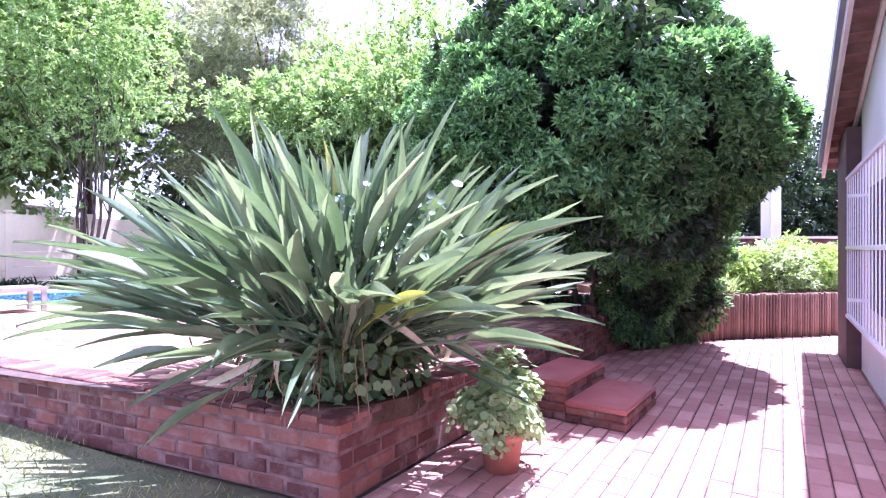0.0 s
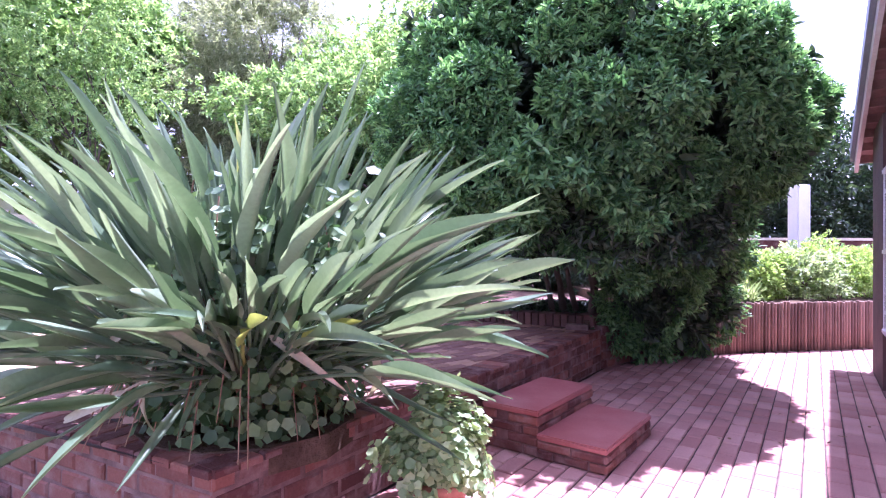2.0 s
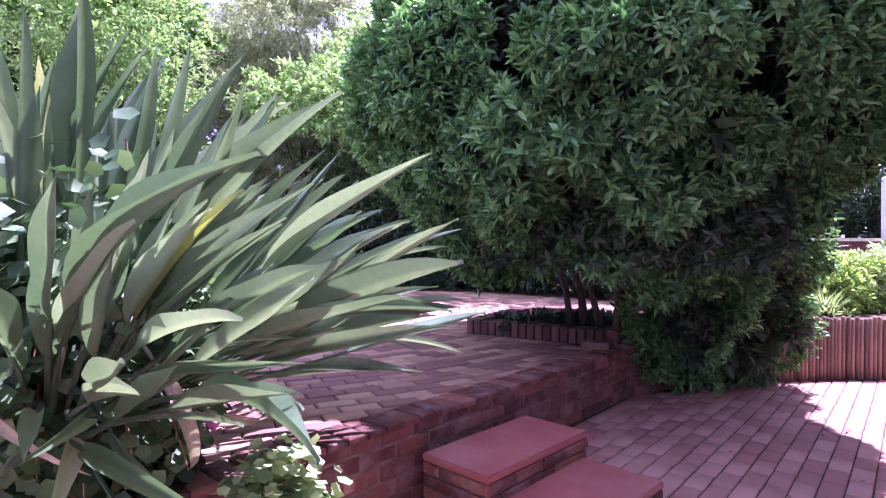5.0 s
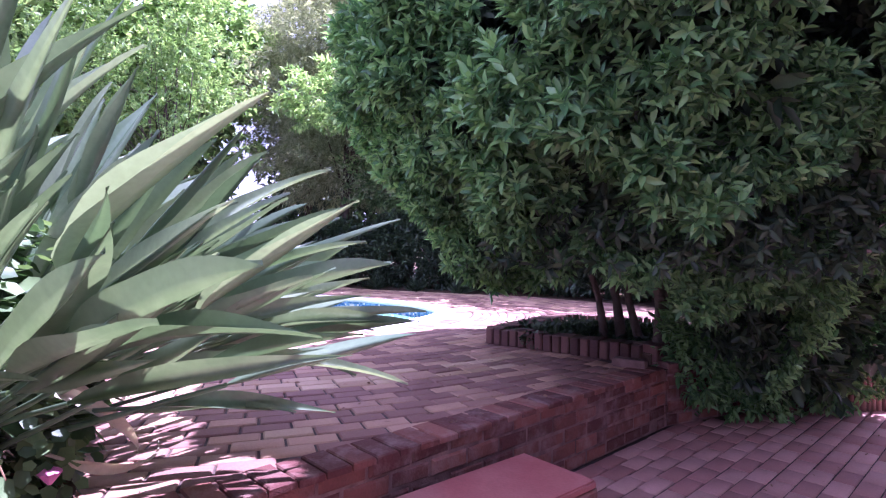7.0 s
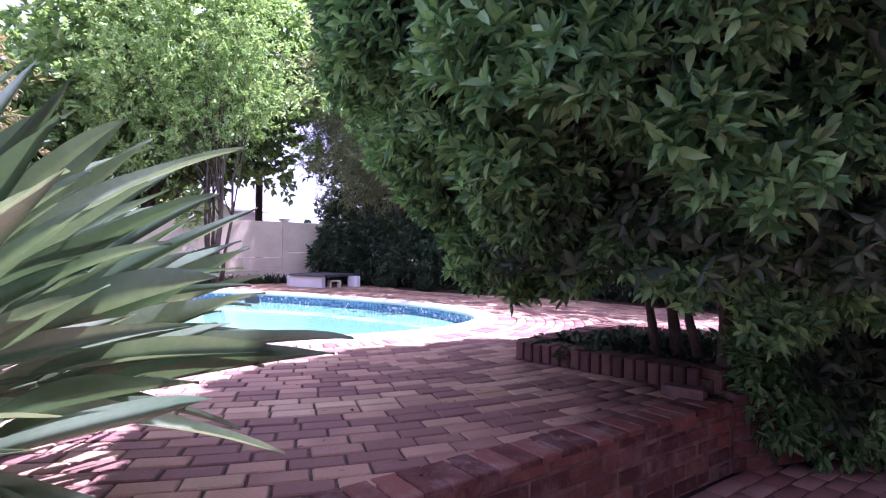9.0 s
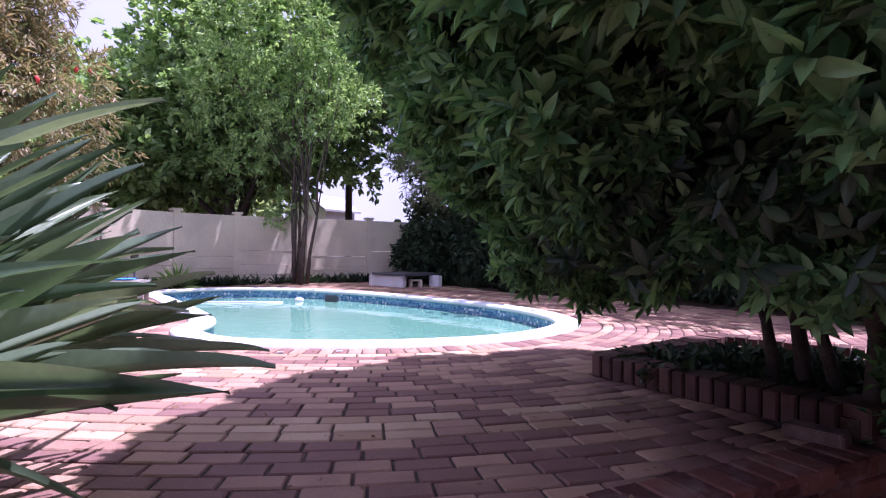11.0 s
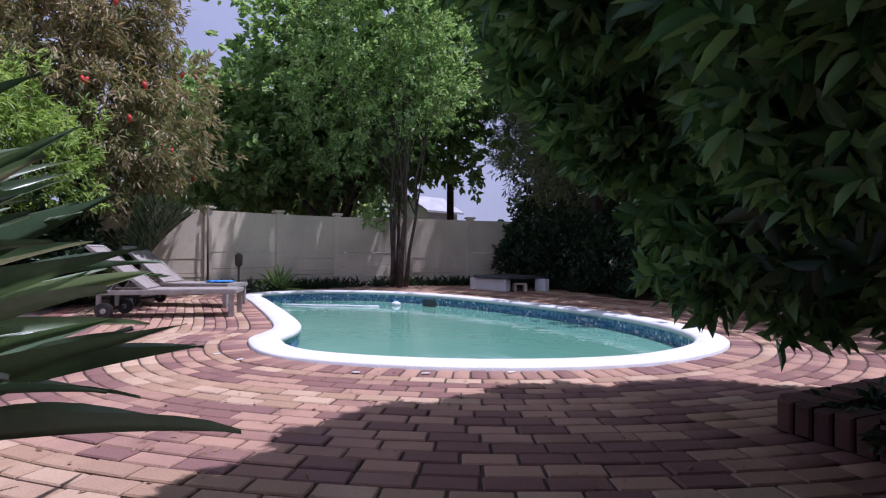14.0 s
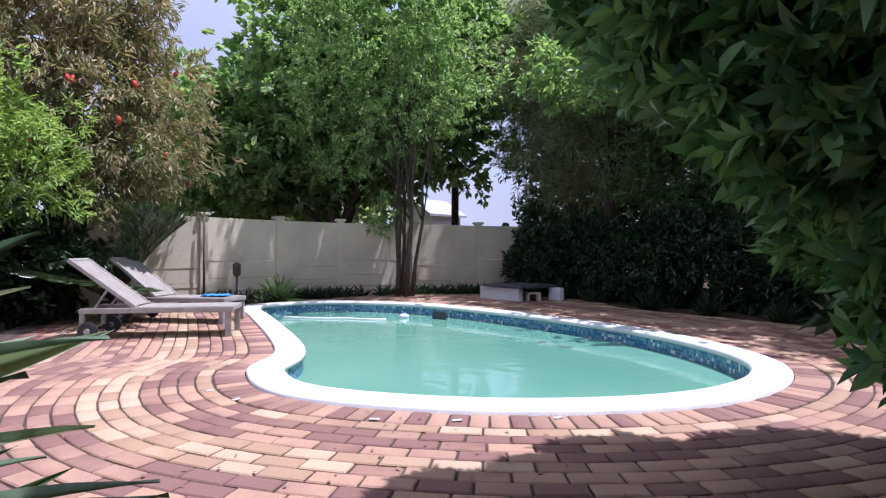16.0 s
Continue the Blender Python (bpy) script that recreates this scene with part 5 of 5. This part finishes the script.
# grey feathery trees behind the pool
for k, (x, y, h, s) in enumerate(((-5.4, 16.3, 7.6, 1.1), (-7.9, 18.6, 8.6, 1.1))):
    tree("grey_pine", "tall grey-green feathery tree behind the pool", x, y, DECK, (x + 0.2, y, h - 0.2), 0.17,
         [(x, y, h - 0.2, 1.7 * s, 1.7 * s, 1.4 * s), (x - 1.1, y, h - 1.9, 1.5 * s, 1.5 * s, 1.1 * s), (x + 1.2, y, h - 2.5, 1.6 * s, 1.6 * s, 1.1 * s), (x - 0.2, y + 0.5, h - 3.9, 1.8 * s, 1.7 * s, 1.1 * s), (x + 0.5, y, h + 1.4, 1.2, 1.2, 1.0)],
         5200, 10, 0.2, 0.028, M_LEAF_GREY, 60 + k, spread=0.8, up=-0.1, lump=0.4)
tree("green_tree", "mid-green leafy tree behind the pool", -2.4, 18.8, DECK, (-2.4, 18.8, 6.0), 0.16,
     [(-2.4, 18.8, 6.4, 2.0, 2.0, 1.8), (-3.6, 18.2, 4.6, 1.6, 1.6, 1.4), (-1.0, 18.4, 4.6, 1.8, 1.8, 1.6)], 3200, 9, 0.18, 0.08, M_LEAF_MID, 64, lump=0.4)
tree("back_tree", "dense dark tree closing the garden's far corner", -3.4, 15.9, DECK, (-3.4, 15.9, 4.4), 0.12,
     [(-3.5, 16.0, 3.2, 1.4, 1.3, 1.4), (-2.0, 15.6, 3.4, 1.5, 1.3, 1.6), (-0.6, 15.4, 3.8, 1.6, 1.5, 2.0), (0.9, 15.0, 3.4, 1.6, 1.5, 2.0), (-2.4, 15.8, 5.2, 1.3, 1.2, 1.1)], 4200, 9, 0.15, 0.06, M_LEAF_BACK, 65, lump=0.4)
tree("overhanging_tree", "leafy tree overhanging the back of the terrace", -0.6, 14.9, DECK, (-0.4, 14.7, 4.6), 0.13,
     [(-1.3, 14.5, 5.2, 1.9, 1.6, 1.5), (0.8, 14.0, 5.0, 2.0, 1.6, 1.6), (-3.1, 15.0, 5.4, 1.6, 1.4, 1.3), (2.7, 13.2, 4.6, 1.8, 1.6, 1.6), (-0.4, 14.6, 6.6, 1.6, 1.5, 1.2), (1.7, 12.0, 4.7, 1.5, 1.2, 1.0), (-0.6, 12.7, 4.9, 1.5, 1.1, 0.9), (-2.8, 13.2, 4.6, 1.6, 1.1, 0.9), (-4.7, 13.7, 4.8, 1.2, 0.9, 0.7)], 7000, 9, 0.14, 0.06, M_LEAF_MID, 66, lump=0.4, count=12)
# dark shrub border behind the pool, bush by bush
rr = random.Random(7)
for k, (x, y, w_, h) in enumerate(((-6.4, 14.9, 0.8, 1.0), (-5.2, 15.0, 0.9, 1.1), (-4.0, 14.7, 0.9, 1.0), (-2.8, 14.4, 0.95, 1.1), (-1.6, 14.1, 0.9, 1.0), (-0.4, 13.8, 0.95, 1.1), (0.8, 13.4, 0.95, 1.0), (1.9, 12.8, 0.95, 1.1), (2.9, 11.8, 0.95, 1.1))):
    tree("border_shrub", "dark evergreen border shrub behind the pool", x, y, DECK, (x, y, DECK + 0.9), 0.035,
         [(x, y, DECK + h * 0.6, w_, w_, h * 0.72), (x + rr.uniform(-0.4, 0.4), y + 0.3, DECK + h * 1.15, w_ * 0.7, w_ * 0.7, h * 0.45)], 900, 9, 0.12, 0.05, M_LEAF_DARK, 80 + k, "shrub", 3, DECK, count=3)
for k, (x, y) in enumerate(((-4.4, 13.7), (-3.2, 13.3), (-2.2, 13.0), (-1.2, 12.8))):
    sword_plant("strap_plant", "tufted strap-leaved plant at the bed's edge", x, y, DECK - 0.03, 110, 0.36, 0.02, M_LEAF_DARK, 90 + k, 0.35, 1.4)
# bushes in the raised bed by the house
for k, (x, y, w_, h, mt) in enumerate(((4.5, 8.6, 0.5, 0.55, M_LEAF_LIME), (5.3, 8.9, 0.65, 0.62, M_LEAF_LIGHT), (6.1, 9.2, 0.7, 0.7, M_LEAF_LIME), (5.0, 10.0, 0.8, 0.6, M_LEAF_MID), (6.9, 10.4, 0.9, 0.7, M_LEAF_MID), (3.9, 8.9, 0.5, 0.45, M_LEAF_LIGHT))):
    tree("bed_bush", "bright green rounded bush in the raised bed", x, y, 0.56, (x, y, 0.9), 0.03, [(x, y, 0.56 + h * 0.55, w_, w_, h * 0.6)], 900, 9, 0.07, 0.028, mt, 100 + k, "bush", 2, 0.56, count=3)
sword_plant("strap_plant", "tufted grassy plant in the raised bed", 4.2, 8.0, 0.56, 90, 0.35, 0.02, M_LEAF_LIGHT, 111, 0.4, 1.4)
# far side of the raised bed: low wall, white pillar, trees
lw = Geo().box((8.5, 13.6, 0.75), (12, 0.25, 1.5), 4).make("wall_back", M_WALLBRICK)
tagged(lw, "low brick boundary wall behind the bushes", "wall", kind="structure")
lc = Geo().box((8.5, 13.6, 1.53), (12, 0.34, 0.06), 4).make("wall_back_coping", M_FENCE)
tagged(lc, "pale coping on the low wall", "coping", kind="structure")
pil = Geo().box((7.95, 13.1, 1.37), (0.32, 0.32, 2.74), 10).make("gate_pillar", M_PLASTER, bevel=0.02)
tagged(pil, "white plastered gate pillar beyond the bed", "pillar")
for k, (x, y, h) in enumerate(((10.5, 17.5, 3.4), (13.5, 19, 4.2), (7.5, 19.5, 3.6), (16, 16, 4.0))):
    tree("far_tree", "dark green tree beyond the low wall", x, y, 0, (x, y, h), 0.15, [(x, y, h, 2.0, 2.0, 1.7), (x + 1.0, y - 0.6, h - 1.4, 1.6, 1.6, 1.2), (x - 1, y, h - 1.6, 1.5, 1.5, 1.2)], 1700, 8, 0.22, 0.08, M_LEAF_DARK, 120 + k)
# far trees beyond the boundary
for k, (x, y, h) in enumerate(((-19, 12, 5.0), (-21, 19, 5.0), (-9.5, 24, 4.6), (4, 25, 5.2), (-22, 3, 5.0), (-3, 27, 5.5))):
    tree("far_tree", "green tree beyond the garden", x, y, 0, (x, y, h), 0.2, [(x, y, h, 2.8, 2.8, 2.2), (x + 1.4, y, h - 2, 2.2, 2.2, 1.6), (x - 1.6, y, h - 2.2, 2.2, 2.2, 1.6)], 1500, 8, 0.32, 0.16, (M_LEAF_MID, M_LEAF_LIGHT, M_LEAF_DARK)[k % 3], 140 + k)

# neighbour's house and pole beyond the wall
nb = thing("neighbour_house", "distant white gabled house behind the wall", "house", at=(-18.1, 21.9, 0))
g = Geo()
c0 = Vector((-18.1, 21.9))
g.v = [Vector((c0.x + a, c0.y + b, z)) for b in (0, 2) for a, z in ((-1.15, 0), (1.15, 0), (1.15, 3.1), (0, 3.75), (-1.15, 3.1))]
g.f = [(0, 1, 2, 3, 4), (9, 8, 7, 6, 5), (0, 5, 6, 1), (1, 6, 7, 2), (4, 9, 5, 0), (2, 7, 8, 3), (3, 8, 9, 4)]
g.make("gable_wall", M_FAR_WALL, nb)
for sg in (-1, 1):
    r = Geo()
    r.v = [Vector((c0.x + a, c0.y + b, z)) for a, b, z in ((sg * 1.4, -0.3, 3.02), (0, -0.3, 3.8), (0, 2.2, 3.8), (sg * 1.4, 2.2, 3.02), (sg * 1.4, -0.3, 3.12), (0, -0.3, 3.92), (0, 2.2, 3.92), (sg * 1.4, 2.2, 3.12))]
    r.f = [(0, 1, 2, 3), (7, 6, 5, 4), (0, 4, 5, 1), (1, 5, 6, 2), (2, 6, 7, 3), (3, 7, 4, 0)]
    r.make("roof", M_FAR_ROOF, nb, "grey roof")
up = Geo().tube([(-11.7, 17.8, 0), (-11.7, 17.8, 8)], [0.13, 0.11], 10).make("utility_pole", M_BARK, None, "", True)
tagged(up, "dark timber utility pole behind the wall", "utility pole")


# ---- lawn blades ----
rng = np.random.default_rng(17)
n = 42000
x = rng.uniform(-6.5, -0.5, n)
y = rng.uniform(0.8, 6.0, n)
keep = np.array([inside(a, b, lawn_poly) for a, b in zip(x, y)]) & (np.sin(x * 3.1 + 1) * np.sin(y * 3.7) + rng.normal(size=n) * 0.5 > -0.35)
b = np.stack([x, y, [lawn_z(a) - 0.002 for a in x]], 1)[keep]
gl = put("lawn_grass", leaves("lawn_grass", b, rng.normal(size=b.shape) * 0.6 + [0, 0, 0.9], rng.uniform(0.025, 0.06, len(b)), np.full(len(b), 0.006), M_GRASS, rng))
tagged(gl, "short patchy grass blades of the lawn", "grass", kind="stuff")


# ---- small things round the pool ----
gl2 = thing("garden_light", "small dark garden light on a post by the wall", "garden light", at=(-8.95, 8.95, DECK))
Geo().tube([(-8.95, 8.95, DECK - 0.05), (-8.95, 8.95, DECK + 0.5)], [0.022, 0.02], 8).make("post", M_SLATE, gl2, "", True)
Geo().tube([(-8.95, 8.95, DECK + 0.48), (-8.95, 8.95, DECK + 0.52), (-8.95, 8.95, DECK + 0.70), (-8.95, 8.95, DECK + 0.74)], [0.03, 0.07, 0.075, 0.03], 10).make("lamp_head", M_BARK, gl2, "weathered brown lamp head", True)
fl = thing("pool_float", "white floating chlorine dispenser on the water", "pool float", at=(-6.1, 10.45, WATER))
Geo().tube([(-6.1, 10.45, WATER - 0.04), (-6.1, 10.45, WATER + 0.01), (-6.1, 10.45, WATER + 0.05), (-6.1, 10.45, WATER + 0.07)], [0.05, 0.085, 0.075, 0.03], 14).make("body", M_WHITE, fl, "", True)
Geo().tube([(-6.1, 10.45, WATER + 0.068), (-6.1, 10.45, WATER + 0.085)], [0.03, 0.025], 12).make("cap", M_TOWEL, fl, "blue cap", True)
hose = [(-7.5 + 0.14 * k, 9.05 + 0.10 * k + 0.05 * math.sin(k * 1.3), WATER + 0.006) for k in range(11)]
hs = Geo().tube(hose, [0.018] * 11, 7).make("pool_hose", M_WHITE, None, "", True)
tagged(hs, "pale suction hose floating on the pool", "hose")
for k, (x, y) in enumerate(((-1.79, 6.34), (-1.45, 6.64), (-1.08, 7.06), (-3.05, 5.98), (-2.72, 6.0))):
    mk = Geo().box((x, y, DECK + 0.006), (0.055, 0.022, 0.006), 40 + 17 * k).make("paver_clip", M_COPING, bevel=0.002)
    tagged(mk, "small pale clip set in the header course", "clip", "clips in the paving")
rng = np.random.default_rng(44)
n = 150
xy = np.concatenate([np.stack([rng.uniform(-2.0, 1.4, n), rng.uniform(4.6, 6.8, n)], 1), np.stack([rng.uniform(0.9, 3.4, n), rng.uniform(4.2, 6.6, n)], 1)])
zz = [DECK + 0.006 if (Vector(q) - EDGE_A).dot(N) < -0.05 else 0.006 for q in xy]
ok = [not (-0.05 <= (Vector(q) - EDGE_A).dot(N) < 0.75) for q in xy]
b = np.c_[xy, zz][ok]
fallen = put("fallen_leaves", leaves("fallen_leaves", b, rng.normal(size=b.shape) * [1, 1, 0.08], rng.uniform(0.015, 0.045, len(b)), rng.uniform(0.008, 0.018, len(b)), M_DRY, rng, 0.1, 0.0))
tagged(fallen, "scattered dry leaf litter on the paving", "leaf litter", kind="stuff")


# ---- pavers, last ----
def joined_bricks(name, items, h, mat, parent):
    """items: x, y, angle, length, width, top; chamfered bricks in one mesh."""
    if not items:
        return
    a = np.array(items)
    ch = 0.006
    t = []
    for sx, sy, c_, dz in ((-1, -1, 0, -h), (1, -1, 0, -h), (1, 1, 0, -h), (-1, 1, 0, -h), (-1, -1, 0, -ch), (1, -1, 0, -ch), (1, 1, 0, -ch), (-1, 1, 0, -ch), (-1, -1, 1, 0), (1, -1, 1, 0), (1, 1, 1, 0), (-1, 1, 1, 0)):
        lx, ly = sx * (a[:, 3] / 2 - c_ * ch), sy * (a[:, 4] / 2 - c_ * ch)
        t.append(np.stack([a[:, 0] + lx * np.cos(a[:, 2]) - ly * np.sin(a[:, 2]), a[:, 1] + lx * np.sin(a[:, 2]) + ly * np.cos(a[:, 2]), a[:, 5] + dz], 1))
    v = np.stack(t, 1).reshape(-1, 3)
    fl = [(8, 9, 10, 11)]
    for i in range(4):
        j = (i + 1) % 4
        fl += [(i, j, 4 + j, 4 + i), (4 + i, 4 + j, 8 + j, 8 + i)]
    q = (np.arange(len(a))[:, None, None] * 12 + np.array(fl)[None]).reshape(-1, 4)
    ob = put(name, fast_mesh(name, v, q, mat), parent)
    ob["kind"] = "stuff"
    return ob


YELLOW_ROWS = {4: -1.1, 5: -1.1, 6: -1.1, 14: 0.6, 15: 0.6, 16: 0.6}      # row: how far along x its pale bricks reach
rr = random.Random(99)
red_items, yel_items, near_items = [], [], []
PITCH = 0.112


def deck_brick(p, ang, ln, wd, yel):
    x, y = float(p[0]), float(p[1])
    if not inside(x, y, DECK_POLY) or inside(x, y, PLANTER):
        return
    if (x - STREL_C.x) ** 2 + (y - STREL_C.y) ** 2 < 0.42 ** 2:
        return
    P = Vector((x, y))
    if (P - EDGE_A).dot(N) > -0.16 or (P - EDGE_A).dot(LOUT) > -0.16:
        return
    z = DECK + rr.uniform(-0.003, 0.003)
    it = (x, y, ang + rr.uniform(-0.012, 0.012), ln, wd, z)
    near = -2.2 < x < 1.0 and 4.2 < y < 6.6
    if near and len(near_items) < 300:
        near_items.append((it, yel))
    else:
        (yel_items if yel else red_items).append(it)


# header course against the coping
ring = resample(offset_curve(0.115, False), 0.112)
rt = np.roll(ring, -1, 0) - np.roll(ring, 1, 0)
for p, t in zip(ring, rt):
    deck_brick(p, math.atan2(t[1], t[0]) + math.pi / 2, 0.214, 0.100, False)
for k in range(62):
    d = 0.235 + PITCH * (k + 0.5)
    q = offset_curve(d)
    s = 0.115 * (k % 2) + rr.uniform(0, 0.05)
    n = len(q)
    i = 0
    acc = -s
    last = None
    # walk the curve, a brick each 0.226 m
    for i in range(n + 1):
        p = q[i % n]
        if np.isnan(p[0]):
            last = None
            continue
        if last is not None:
            seg = p - last
            ln = float(np.linalg.norm(seg))
            if ln > 0.4:
                last = p
                continue
            while acc + ln >= 0.226:
                u = (0.226 - acc) / ln if ln > 1e-6 else 0
                last = last + seg * u
                seg = p - last
                ln = float(np.linalg.norm(seg))
                acc = 0.0
                ang = math.atan2(seg[1], seg[0]) if ln > 1e-4 else 0.0
                yel = k in YELLOW_ROWS and (last[0] < YELLOW_ROWS[k] - 0.9 or last[0] < YELLOW_ROWS[k] + 0.4 * math.sin(k * 2.0) and rr.random() < 0.75)
                if k == 0:
                    yel = last[0] < 0.2 and rr.random() < 0.9
                if not yel and rr.random() < 0.04:
                    yel = rr.random() < 0.25
                deck_brick(last, ang, 0.214, 0.101, yel)
            acc += ln
        last = p
joined_bricks("pavers", red_items, 0.03, M_PAVE_J, deck)
joined_bricks("yellow_pavers", yel_items, 0.03, M_YEL_J, deck)
pm_r, pm_y = brick_mesh("paver", 0.214, 0.101, 0.03, M_PAVE), brick_mesh("paver", 0.214, 0.101, 0.03, M_YEL)
for it, yel in near_items:
    put("paver", pm_y if yel else pm_r, deck, Matrix.Translation((it[0], it[1], it[5])) @ Matrix.Rotation(it[2], 4, "Z"))
# edge course of headers along both terrace walls
edge_r = brick_mesh("edge_brick", 0.205, 0.103, 0.03, M_WALLBRICK)
edge_items = []
for a, d, o, ln in ((EDGE_A, U, N, edge_len), (EDGE_A, LEFT, LOUT, 8.5)):
    for k in range(int(ln / 0.113)):
        p = a + d * (0.113 * (k + 0.5)) - o * 0.092
        m = Matrix.Translation((p.x, p.y, DECK + 0.004 + rr.uniform(-0.002, 0.003))) @ Matrix.Rotation(math.atan2(o.y, o.x) + rr.uniform(-0.015, 0.015), 4, "Z")
        put("edge_brick", edge_r, deck, m)

# lower paving in rows along the house
l_items, l_near = [], []
W0 = EDGE_A + N * 0.064 + U * 2.0
for a in range(-60, 60):
    for b in range(-52, 40):
        p = W0 + N * (a * 0.112) + U * (b * 0.227 + (0.113 if a % 2 else 0))
        if not inside(p.x, p.y, lower_poly) or (p - EDGE_A).dot(N) < 0.03 and (p - EDGE_A).dot(U) > 0:
            continue
        if p.y < -1.0:
            continue
        it = (p.x, p.y, math.atan2(U.y, U.x) + rr.uniform(-0.01, 0.01), 0.217, 0.104, rr.uniform(-0.003, 0.003))
        if 0.2 < p.x < 3.2 and 2.6 < p.y < 4.6 and len(l_near) < 300:
            l_near.append(it)
        else:
            l_items.append(it)
joined_bricks("pavers", l_items, 0.03, M_LPAVE_J, lower)
lm = brick_mesh("paver", 0.217, 0.104, 0.03, M_LPAVE)
for it in l_near:
    put("paver", lm, lower, Matrix.Translation((it[0], it[1], it[5])) @ Matrix.Rotation(it[2], 4, "Z"))
